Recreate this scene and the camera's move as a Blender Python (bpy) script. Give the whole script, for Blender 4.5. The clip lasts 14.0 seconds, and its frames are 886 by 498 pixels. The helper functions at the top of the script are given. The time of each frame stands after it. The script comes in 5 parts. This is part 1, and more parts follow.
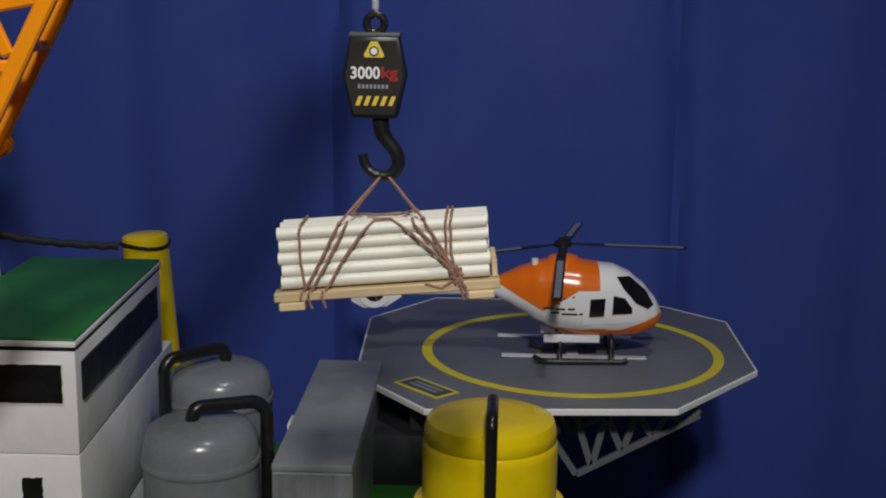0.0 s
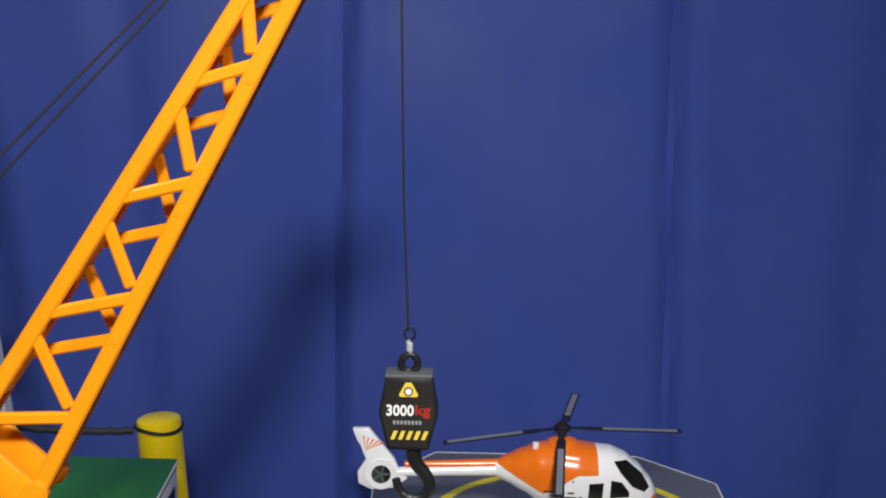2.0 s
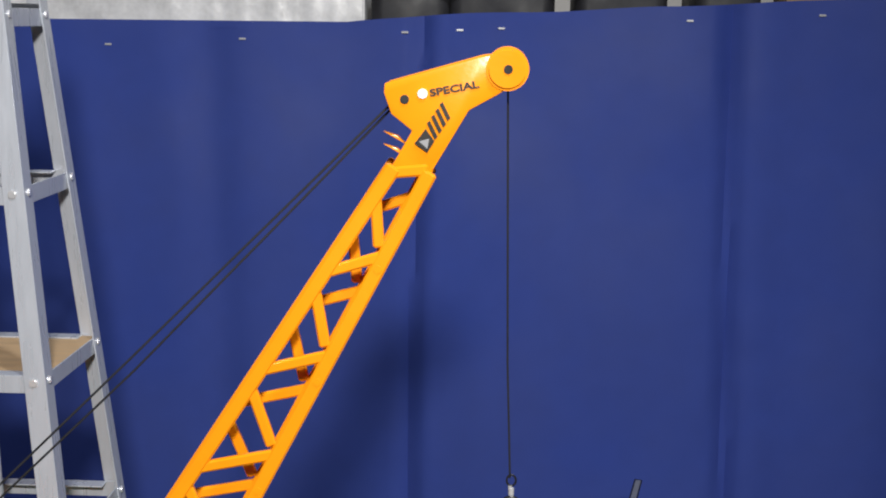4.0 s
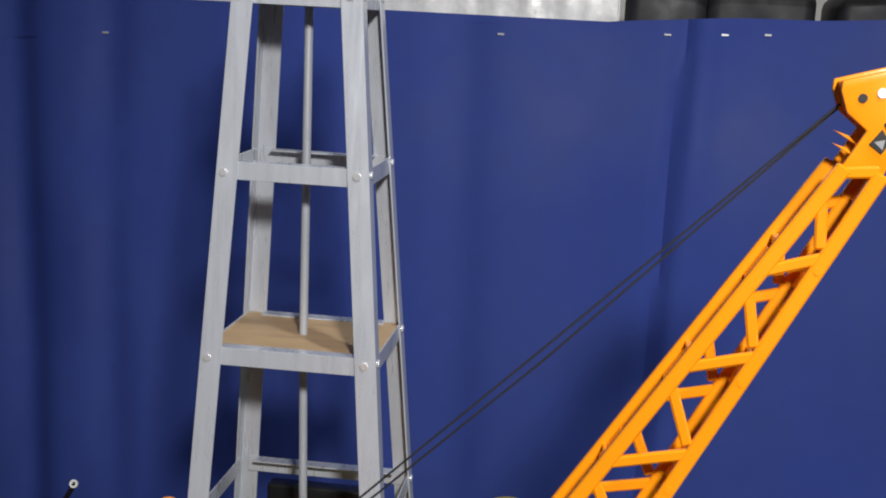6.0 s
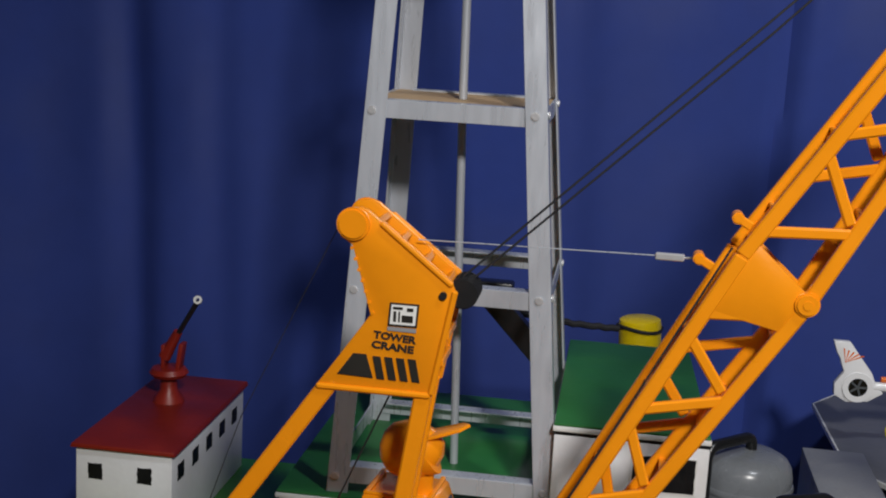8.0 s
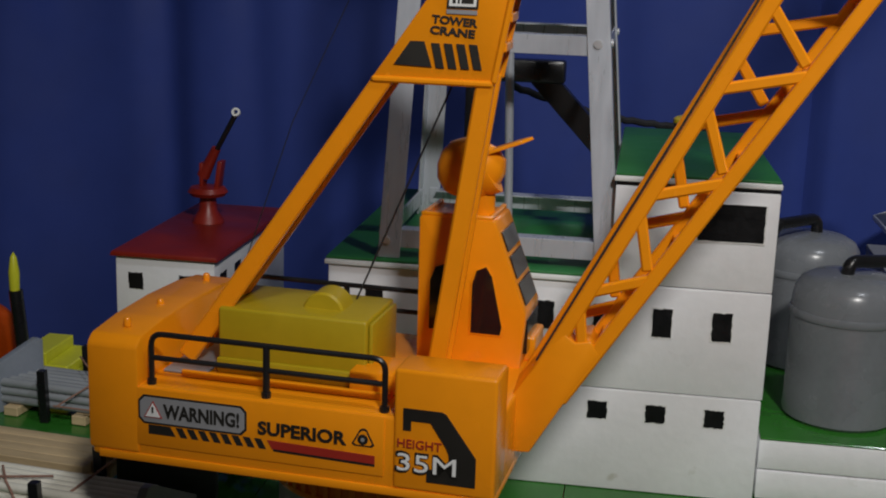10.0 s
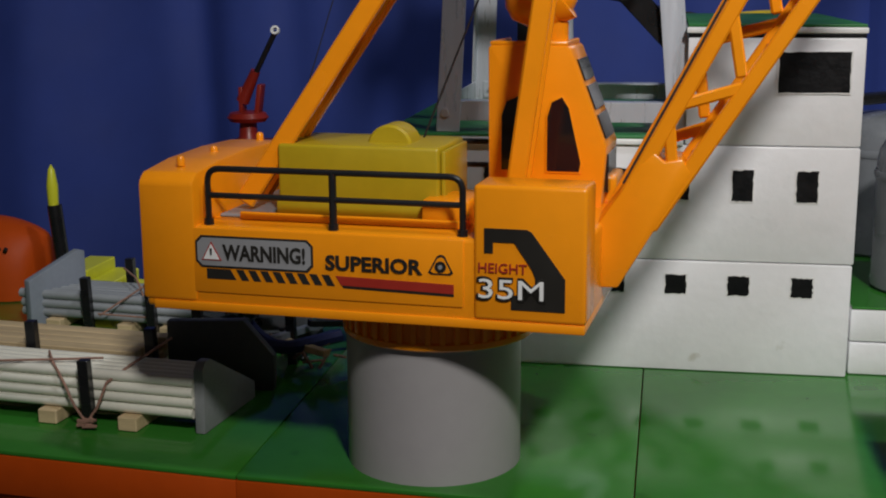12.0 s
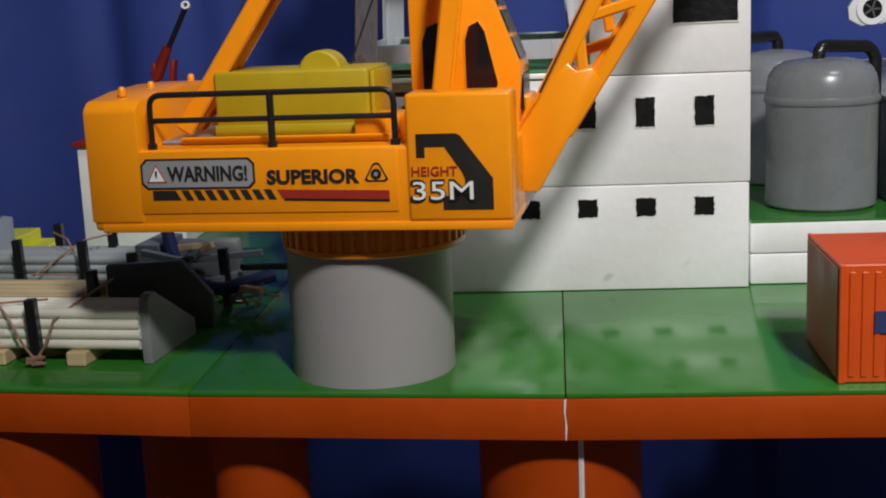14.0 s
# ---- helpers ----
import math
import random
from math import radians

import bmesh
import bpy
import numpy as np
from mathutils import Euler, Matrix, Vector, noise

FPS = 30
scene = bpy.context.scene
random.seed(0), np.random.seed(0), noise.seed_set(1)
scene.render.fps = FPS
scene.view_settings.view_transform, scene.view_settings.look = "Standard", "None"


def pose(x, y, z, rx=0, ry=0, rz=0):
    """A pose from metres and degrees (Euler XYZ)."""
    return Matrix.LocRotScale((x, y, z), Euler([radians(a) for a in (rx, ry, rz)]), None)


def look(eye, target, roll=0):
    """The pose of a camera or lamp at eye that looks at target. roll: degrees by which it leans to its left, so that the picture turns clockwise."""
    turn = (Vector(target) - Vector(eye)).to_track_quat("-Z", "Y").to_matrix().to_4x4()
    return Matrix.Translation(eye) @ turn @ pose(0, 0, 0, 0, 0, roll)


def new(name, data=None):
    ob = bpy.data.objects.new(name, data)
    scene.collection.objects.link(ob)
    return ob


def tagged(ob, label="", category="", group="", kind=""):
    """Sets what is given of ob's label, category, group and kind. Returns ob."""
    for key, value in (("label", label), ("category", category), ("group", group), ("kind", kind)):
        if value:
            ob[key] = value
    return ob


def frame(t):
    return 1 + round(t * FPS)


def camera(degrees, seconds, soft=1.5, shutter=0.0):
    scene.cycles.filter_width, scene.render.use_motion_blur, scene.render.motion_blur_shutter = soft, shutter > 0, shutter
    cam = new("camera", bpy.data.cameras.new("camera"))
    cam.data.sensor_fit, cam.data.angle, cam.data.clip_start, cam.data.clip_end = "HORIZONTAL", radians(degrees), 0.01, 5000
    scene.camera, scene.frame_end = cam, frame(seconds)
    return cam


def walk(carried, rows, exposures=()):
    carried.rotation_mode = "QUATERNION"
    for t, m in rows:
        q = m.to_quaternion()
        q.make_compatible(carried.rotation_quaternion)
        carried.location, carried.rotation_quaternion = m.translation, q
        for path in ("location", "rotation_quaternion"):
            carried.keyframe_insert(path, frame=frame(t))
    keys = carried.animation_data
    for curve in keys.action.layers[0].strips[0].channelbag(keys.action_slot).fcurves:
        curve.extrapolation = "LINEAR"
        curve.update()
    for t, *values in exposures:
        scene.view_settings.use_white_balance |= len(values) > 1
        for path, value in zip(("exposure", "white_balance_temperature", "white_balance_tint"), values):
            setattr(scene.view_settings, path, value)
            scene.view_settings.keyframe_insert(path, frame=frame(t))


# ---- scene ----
cam = camera(38.0, 14.0, 2.0)
EXPOSURES = ((0, -0.48), (0.5, -0.5), (1.0, -0.45), (1.5, -0.1), (2.0, 0.45), (2.2, 0.55), (4.3, 0.36), (5.0, 0.26), (5.5, 0.26), (6.5, 0.36), (7.5, 0.12), (8.0, -0.10), (9.0, -0.43), (11.3, -0.32), (12.2, 0.02), (13.0, 0.26), (14, 0.34))
PATH = [
    (0, (0.646, -0.846, 0.586), (0.577, 1.111, 0.177), 0.7),
    (0.5, (0.641, -0.85, 0.632), (0.557, 1.107, 0.229), 0.4),
    (1, (0.624, -0.845, 0.679), (0.559, 1.115, 0.284), 1.0),
    (1.5, (0.622, -0.853, 0.745), (0.567, 1.107, 0.354), 0.9),
    (2, (0.608, -0.864, 0.796), (0.579, 1.098, 0.408), 1.0),
    (2.2, (0.61, -0.87, 0.815), (0.576, 1.091, 0.423), 0.8),
    (4.3, (0.538, -0.962, 0.915), (0.434, 1.004, 0.566), 1.0),
    (4.5, (0.513, -0.961, 0.911), (0.396, 1.005, 0.562), 1.7),
    (5, (0.447, -0.963, 0.901), (0.305, 1.003, 0.559), 2.9),
    (5.5, (0.385, -0.96, 0.904), (0.213, 1.004, 0.567), 3.5),
    (6, (0.331, -0.964, 0.894), (0.106, 0.992, 0.547), 3.1),
    (6.5, (0.289, -0.974, 0.857), (0.049, 0.983, 0.518), 3.0),
    (7, (0.255, -0.99, 0.807), (0.008, 0.962, 0.452), 3.3),
    (7.5, (0.23, -0.998, 0.753), (-0.027, 0.953, 0.394), 3.1),
    (8, (0.211, -0.984, 0.677), (-0.052, 0.96, 0.29), 3.2),
    (8.5, (0.207, -0.975, 0.612), (-0.057, 0.963, 0.193), 2.8),
    (9, (0.204, -0.986, 0.565), (-0.081, 0.948, 0.139), 2.3),
    (9.2, (0.2, -0.988, 0.546), (-0.093, 0.943, 0.112), 2.3),
    (11.3, (0.179, -0.937, 0.391), (-0.12, 0.983, -0.081), 0.3),
    (11.5, (0.168, -0.938, 0.371), (-0.135, 0.991, -0.058), -0.0),
    (12, (0.155, -0.942, 0.337), (-0.183, 0.986, -0.079), -0.3),
    (12.5, (0.155, -0.956, 0.316), (-0.173, 0.975, -0.09), -0.9),
    (13, (0.154, -0.968, 0.289), (-0.12, 0.97, -0.122), -2.2),
    (13.5, (0.147, -0.992, 0.284), (-0.079, 0.955, -0.113), -2.8),
    (14, (0.139, -1.017, 0.277), (-0.041, 0.936, -0.115), -2.4),
]
walk(cam, [(t, look(e, a, r)) for t, e, a, r in PATH], EXPOSURES)

# ---- light ----
world = bpy.data.worlds.new("room_air")
world.use_nodes = True
world.node_tree.nodes["Background"].inputs[0].default_value = (0.55, 0.62, 0.8, 1)
world.node_tree.nodes["Background"].inputs[1].default_value = 0.05
scene.world = world


def area_lamp(name, eye, target, size, watts, color):
    data = bpy.data.lights.new(name, "AREA")
    data.shape, data.size, data.energy, data.color = "DISK", size, watts, color
    ob = new(name, data)
    ob.matrix_world = look(eye, target)
    return ob


spot = bpy.data.lights.new("spot_lamp", "SPOT")
spot.energy, spot.spot_size, spot.spot_blend, spot.shadow_soft_size, spot.color = 164, radians(60), 1.0, 0.10, (1.0, 0.97, 0.93)
new("spot_lamp", spot).matrix_world = look((0.72, -1.75, 1.62), (0.37, 0.3, 0.44))
area_lamp("ceiling_lamp", (0.95, -0.70, 2.3), (0.2, 0.2, 0.2), 0.13, 14, (0.90, 0.94, 1.0))

# ---- materials ----


def material(name, color, rough=0.5, metal=0.0, vary=0.12, scale=18.0, bump=0.0, bump_scale=120.0, coat=0.0, grain=None,
             spots=None, island=0.0, spec=0.5):
    """Paint, plastic, wood or metal with uneven tone at two scales and fine relief."""
    m = bpy.data.materials.new(name)
    m.use_nodes = True
    n, l = m.node_tree.nodes, m.node_tree.links
    b = n["Principled BSDF"]
    b.inputs["Metallic"].default_value = metal
    b.inputs["Coat Weight"].default_value = coat
    b.inputs["Coat Roughness"].default_value = 0.15
    b.inputs["Specular IOR Level"].default_value = spec
    co = n.new("ShaderNodeTexCoord")
    mp = n.new("ShaderNodeMapping")
    l.new(co.outputs["Object"], mp.inputs[0])
    if grain:
        mp.inputs["Scale"].default_value = grain
    big, small = n.new("ShaderNodeTexNoise"), n.new("ShaderNodeTexNoise")
    big.inputs["Scale"].default_value, big.inputs["Detail"].default_value = scale, 4
    small.inputs["Scale"].default_value, small.inputs["Detail"].default_value = scale * 9, 3
    l.new(mp.outputs[0], big.inputs["Vector"])
    l.new(mp.outputs[0], small.inputs["Vector"])
    add = n.new("ShaderNodeMath")
    add.operation = "MULTIPLY_ADD"
    add.inputs[1].default_value = 0.45
    l.new(small.outputs[0], add.inputs[0])
    l.new(big.outputs[0], add.inputs[2])
    ramp = n.new("ShaderNodeMapRange")
    ramp.inputs["From Min"].default_value, ramp.inputs["From Max"].default_value = 0.45, 1.0
    ramp.inputs["To Min"].default_value, ramp.inputs["To Max"].default_value = 1 - vary, 1 + vary
    l.new(add.outputs[0], ramp.inputs[0])
    last = ramp.outputs[0]
    if island:
        info = n.new("ShaderNodeObjectInfo")
        r2 = n.new("ShaderNodeMapRange")
        r2.inputs["To Min"].default_value, r2.inputs["To Max"].default_value = 1 - island, 1 + island
        l.new(info.outputs["Random"], r2.inputs[0])
        mu = n.new("ShaderNodeMath")
        mu.operation = "MULTIPLY"
        l.new(last, mu.inputs[0])
        l.new(r2.outputs[0], mu.inputs[1])
        last = mu.outputs[0]
    mix = n.new("ShaderNodeVectorMath")
    mix.operation = "SCALE"
    mix.inputs[0].default_value = color
    l.new(last, mix.inputs["Scale"])
    out = mix.outputs[0]
    if spots:
        sp = n.new("ShaderNodeTexNoise")
        sp.inputs["Scale"].default_value, sp.inputs["Detail"].default_value = spots[1], 5
        l.new(mp.outputs[0], sp.inputs["Vector"])
        r3 = n.new("ShaderNodeMapRange")
        r3.inputs["From Min"].default_value, r3.inputs["From Max"].default_value = spots[2], spots[2] + 0.06
        l.new(sp.outputs[0], r3.inputs[0])
        mc = n.new("ShaderNodeMix")
        mc.data_type = "RGBA"
        l.new(r3.outputs[0], mc.inputs["Factor"])
        l.new(out, mc.inputs["A"])
        mc.inputs["B"].default_value = (*spots[0], 1)
        out = mc.outputs["Result"]
    l.new(out, b.inputs["Base Color"])
    rr = n.new("ShaderNodeMapRange")
    rr.inputs["From Min"].default_value, rr.inputs["From Max"].default_value = 0.3, 0.7
    rr.inputs["To Min"].default_value, rr.inputs["To Max"].default_value = max(0.02, rough * 0.8), min(1, rough * 1.25)
    l.new(big.outputs[0], rr.inputs[0])
    l.new(rr.outputs[0], b.inputs["Roughness"])
    if bump:
        bn = n.new("ShaderNodeTexNoise")
        bn.inputs["Scale"].default_value, bn.inputs["Detail"].default_value = bump_scale, 4
        l.new(mp.outputs[0], bn.inputs["Vector"])
        bp = n.new("ShaderNodeBump")
        bp.inputs["Strength"].default_value, bp.inputs["Distance"].default_value = bump, 0.002
        l.new(bn.outputs[0], bp.inputs["Height"])
        l.new(bp.outputs[0], b.inputs["Normal"])
    return m


CRANE = material("crane_plastic", (0.93, 0.305, 0.006), 0.24, vary=0.06, scale=9, bump=0.04, bump_scale=300)
OLIVE = material("olive_plastic", (0.44, 0.32, 0.010), 0.40, vary=0.08, scale=14, bump=0.04, bump_scale=300)
BLACK = material("black_plastic", (0.012, 0.012, 0.013), 0.35, vary=0.2)
RUBBER = material("black_paint", (0.010, 0.010, 0.011), 0.28, vary=0.3, bump=0.15, bump_scale=160)
STICKER = material("sticker_black", (0.018, 0.016, 0.013), 0.42, vary=0.1)
GREYST = material("sticker_grey", (0.28, 0.28, 0.29), 0.45, vary=0.06)
REDST = material("sticker_red", (0.35, 0.025, 0.015), 0.42, vary=0.08)
WHITEST = material("sticker_white", (0.8, 0.8, 0.78), 0.45, vary=0.04)
YELST = material("sticker_yellow", (0.75, 0.55, 0.06), 0.45, vary=0.06)
ALU = material("aluminium", (0.57, 0.60, 0.66), 0.30, metal=0.35, vary=0.05, scale=25, bump=0.02, bump_scale=60, grain=(6, 6, 0.6))
STEEL = material("bright_steel", (0.82, 0.82, 0.84), 0.22, metal=0.55, vary=0.08)
WOOD = material("shelf_wood", (0.50, 0.34, 0.19), 0.6, vary=0.16, scale=40, bump=0.1, grain=(0.3, 2.0, 1))
PINE = material("pine_strip", (0.62, 0.47, 0.27), 0.62, vary=0.2, scale=60, bump=0.12, grain=(0.15, 1.6, 1.6), island=0.12)
WHITE = material("white_paint", (0.81, 0.81, 0.83), 0.33, vary=0.05, scale=12, bump=0.30, bump_scale=70, spots=((0.62, 0.60, 0.56), 22, 0.70))
WHITEP = material("white_trim", (0.82, 0.82, 0.81), 0.3, vary=0.06, bump=0.3, bump_scale=120)
GREEN = material("green_gloss", (0.030, 0.17, 0.020), 0.14, vary=0.12, scale=7, bump=0.035, bump_scale=30, coat=0.1, spec=0.42, spots=((0.022, 0.13, 0.016), 26, 0.66))
ROOFG = material("green_roof", (0.022, 0.165, 0.038), 0.48, vary=0.12, scale=12, bump=0.12, bump_scale=60)
REDP = material("red_paint", (0.235, 0.016, 0.008), 0.38, vary=0.2, scale=16, bump=0.18, bump_scale=70)
ORANGE = material("orange_hull", (0.44, 0.057, 0.002), 0.5, spec=0.22, vary=0.10, scale=9, bump=0.14, bump_scale=50, spots=((0.30, 0.05, 0.004), 14, 0.72))
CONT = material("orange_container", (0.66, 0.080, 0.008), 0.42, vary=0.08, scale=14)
# darker, browner container orange: the shade on its left end is in the colour
CONT_SHADED = material("container_end_shaded", (0.42, 0.085, 0.018), 0.5, vary=0.2, scale=24)
PVC = material("grey_pipe", (0.36, 0.345, 0.35), 0.42, vary=0.05, scale=10, bump=0.05, spots=((0.22, 0.21, 0.2), 60, 0.78))
TANK = material("grey_tank", (0.170, 0.181, 0.196), 0.26, vary=0.12, scale=18, bump=0.22, bump_scale=40)
GREYW = material("grey_wood", (0.255, 0.262, 0.275), 0.42, vary=0.16, scale=22, bump=0.16, bump_scale=60)
ENDW = material("grey_end_grain", (0.17, 0.175, 0.185), 0.5, vary=0.30, scale=30, bump=0.2, bump_scale=80, grain=(2.2, 1, 0.35))
DARKG = material("dark_grey", (0.075, 0.082, 0.085), 0.5, vary=0.18, scale=24, bump=0.1)
LIGHTG = material("light_grey", (0.25, 0.28, 0.33), 0.45, vary=0.12, scale=20, bump=0.1)
PAD = material("pad_grey", (0.145, 0.15, 0.17), 0.42, vary=0.14, scale=10, bump=0.12, bump_scale=200)
YELLOW = material("yellow_paint", (0.84, 0.61, 0.004), 0.24, vary=0.08, scale=12, bump=0.12, bump_scale=40)
YELLOWD = material("yellow_line", (0.74, 0.62, 0.02), 0.4, vary=0.12, scale=40)
LEMON = material("lemon_paint", (0.62, 0.62, 0.03), 0.35, vary=0.1)
PIPEW = material("white_tube", (0.80, 0.78, 0.68), 0.4, vary=0.07, scale=30, bump=0.06, island=0.05)
PIPEG = material("grey_tube", (0.30, 0.32, 0.34), 0.4, vary=0.1, scale=30, island=0.1)
STRING = material("pink_string", (0.31, 0.17, 0.125), 0.8, vary=0.3, scale=200, bump=0.4, bump_scale=900)
ROPE = material("black_rope", (0.012, 0.012, 0.015), 0.7, vary=0.3, scale=300)
HELIW = material("white_gloss", (0.82, 0.82, 0.84), 0.18, vary=0.03, coat=0.4)
HELIO = material("orange_gloss", (0.80, 0.16, 0.008), 0.22, vary=0.06, coat=0.3)
GLASSB = material("dark_window", (0.008, 0.008, 0.010), 0.12, vary=0.2, coat=0.5)
PAINTB = material("black_brushed", (0.009, 0.009, 0.010), 0.42, vary=0.35, scale=60, bump=0.35, bump_scale=160, spec=0.2)
BLADE = material("grey_blade", (0.20, 0.21, 0.23), 0.3, vary=0.1)
BLUE = material("blue_strap", (0.02, 0.03, 0.12), 0.7, vary=0.2)
WALLP = material("room_wall", (0.55, 0.54, 0.52), 0.8, vary=0.08, scale=4)
FLOORM = material("room_floor", (0.27, 0.26, 0.25), 0.6, vary=0.2, scale=5)
FOIL = material("silver_duct", (0.80, 0.80, 0.80), 0.35, metal=0.1, vary=0.2, scale=14, bump=0.5, bump_scale=30)
CLUTTER = material("dark_clutter", (0.02, 0.02, 0.024), 0.6, vary=0.4, scale=20)
LOGW = material("raw_wood", (0.30, 0.19, 0.09), 0.7, vary=0.2, scale=20, grain=(0.3, 2, 2))
# the curtain: blue cloth with a fine weave
CLOTH = material("blue_cloth", (0.0235, 0.049, 0.258), 0.75, vary=0.10, scale=3.5, bump=0.25, bump_scale=900)

# ---- mesh makers ----


def link_mesh(name, bm, mat, parent=None, label="", smooth=True):
    me = bpy.data.meshes.new(name)
    bmesh.ops.recalc_face_normals(bm, faces=bm.faces)
    if smooth:
        for f in bm.faces:
            f.smooth = True
        for e in bm.edges:
            if len(e.link_faces) != 2 or e.calc_face_angle(0) > 0.6:
                e.smooth = False
    bm.to_mesh(me)
    bm.free()
    me.materials.append(mat)
    ob = new(name, me)
    if parent:
        ob.parent = parent
    if label:
        ob["label"] = label
    return ob


def part(name, bm, mat, parent, label=""):
    return link_mesh(name, bm, mat, parent, label)


def thing(name, x, y, z, label, category, group="", kind="", yaw=0.0):
    ob = new(name)
    ob.matrix_basis = pose(x, y, z, 0, 0, yaw)
    ob.empty_display_size = 0.01
    return tagged(ob, label, category, group, kind)


def box(x0, x1, y0, y1, z0, z1, bevel=0.0, seg=2):
    bm = bmesh.new()
    bmesh.ops.create_cube(bm, size=1, matrix=Matrix.Translation(((x0 + x1) / 2, (y0 + y1) / 2, (z0 + z1) / 2))
                          @ Matrix.Diagonal((x1 - x0, y1 - y0, z1 - z0, 1)))
    if bevel:
        bmesh.ops.bevel(bm, geom=bm.edges[:], offset=bevel, segments=seg, affect="EDGES", profile=0.5)
    return bm


def prism(points, lo, hi, axis="y", bevel=0.0):
    """A polygon drawn in the plane across the axis, made solid from lo to hi along it."""
    bm = bmesh.new()
    put = {"y": lambda a, b, c: (a, c, b), "z": lambda a, b, c: (a, b, c), "x": lambda a, b, c: (c, a, b)}[axis]
    vs = [bm.verts.new(put(a, b, lo)) for a, b in points]
    f = bm.faces.new(vs)
    r = bmesh.ops.extrude_face_region(bm, geom=[f])
    top = [v for v in r["geom"] if isinstance(v, bmesh.types.BMVert)]
    d = Vector(put(0, 0, hi - lo))
    for v in top:
        v.co += d
    if bevel:
        bmesh.ops.bevel(bm, geom=bm.edges[:], offset=bevel, segments=2, affect="EDGES", profile=0.5, clamp_overlap=True)
    return bm


def lathe(profile, n=40, x=0.0, y=0.0):
    """A turned body about the z axis: profile of (radius, height), closed on the axis."""
    bm = bmesh.new()
    rings = []
    for r, z in profile:
        if r < 1e-6:
            rings.append([bm.verts.new((x, y, z))])
        else:
            rings.append([bm.verts.new((x + r * math.cos(2 * math.pi * k / n), y + r * math.sin(2 * math.pi * k / n), z)) for k in range(n)])
    for a, b in zip(rings, rings[1:]):
        for k in range(n):
            q = (k + 1) % n
            if len(a) == 1:
                bm.faces.new((a[0], b[k], b[q]))
            elif len(b) == 1:
                bm.faces.new((a[k], a[q], b[0]))
            else:
                bm.faces.new((a[k], a[q], b[q], b[k]))
    return bm


def tube(points, r, n=10, bm=None, taper=1.0):
    """A round bar along a line of points."""
    bm = bm or bmesh.new()
    pts = [Vector(p) for p in points]
    rings = []
    up = Vector((0.13, 0.31, 0.94))
    for i, p in enumerate(pts):
        a, b = pts[max(i - 1, 0)], pts[min(i + 1, len(pts) - 1)]
        d = (b - a).normalized()
        s = d.cross(up)
        if s.length < 0.05:
            s = d.cross(Vector((1, 0, 0)))
        s.normalize()
        w = d.cross(s)
        k = r * (1 + (taper - 1) * i / max(1, len(pts) - 1))
        rings.append([bm.verts.new(p + k * (math.cos(2 * math.pi * j / n) * s + math.sin(2 * math.pi * j / n) * w)) for j in range(n)])
    for a, b in zip(rings, rings[1:]):
        for j in range(n):
            q = (j + 1) % n
            bm.faces.new((a[j], a[q], b[q], b[j]))
    bm.faces.new(rings[0][::-1])
    bm.faces.new(rings[-1])
    return bm


def rounded(points, radius, n=5):
    """The same line with its corners rounded."""
    pts = [Vector(p) for p in points]
    out = [pts[0]]
    for a, b, c in zip(pts, pts[1:], pts[2:]):
        u, v = (a - b), (c - b)
        r = min(radius, u.length * 0.48, v.length * 0.48)
        p, q = b + u.normalized() * r, b + v.normalized() * r
        for k in range(n + 1):
            t = k / n
            out.append((1 - t) ** 2 * p + 2 * t * (1 - t) * b + t * t * q)
    out.append(pts[-1])
    return out


def bar(a, b, w, h, side, bevel=0.0008, bm=None):
    """A square bar from a to b; w is its width across, h along the vector side."""
    a, b, side = Vector(a), Vector(b), Vector(side)
    d = (b - a)
    n = d.normalized()
    s = (side - n * side.dot(n)).normalized()
    t = n.cross(s)
    m = Matrix((t, s, n)).transposed().to_4x4()
    one = bmesh.new() if bm is None else bm
    made = bmesh.ops.create_cube(one, size=1, matrix=Matrix.Translation((a + b) / 2) @ m @ Matrix.Diagonal((w, h, d.length, 1)))
    if bevel and bm is None:
        bmesh.ops.bevel(one, geom=one.edges[:], offset=bevel, segments=1, affect="EDGES")
    return one


def disc(c, axis, r, depth, n=24, bevel=0.0):
    bm = bmesh.new()
    q = Vector(axis).to_track_quat("Z", "Y").to_matrix().to_4x4()
    bmesh.ops.create_cone(bm, cap_ends=True, segments=n, radius1=r, radius2=r, depth=depth, matrix=Matrix.Translation(c) @ q)
    if bevel:
        es = [e for e in bm.edges if len(e.link_faces) == 2 and e.calc_face_angle(0) > 1.0]
        bmesh.ops.bevel(bm, geom=es, offset=bevel, segments=2, affect="EDGES")
    return bm


def moved(bm, m):
    bmesh.ops.transform(bm, matrix=m, verts=bm.verts)
    return bm


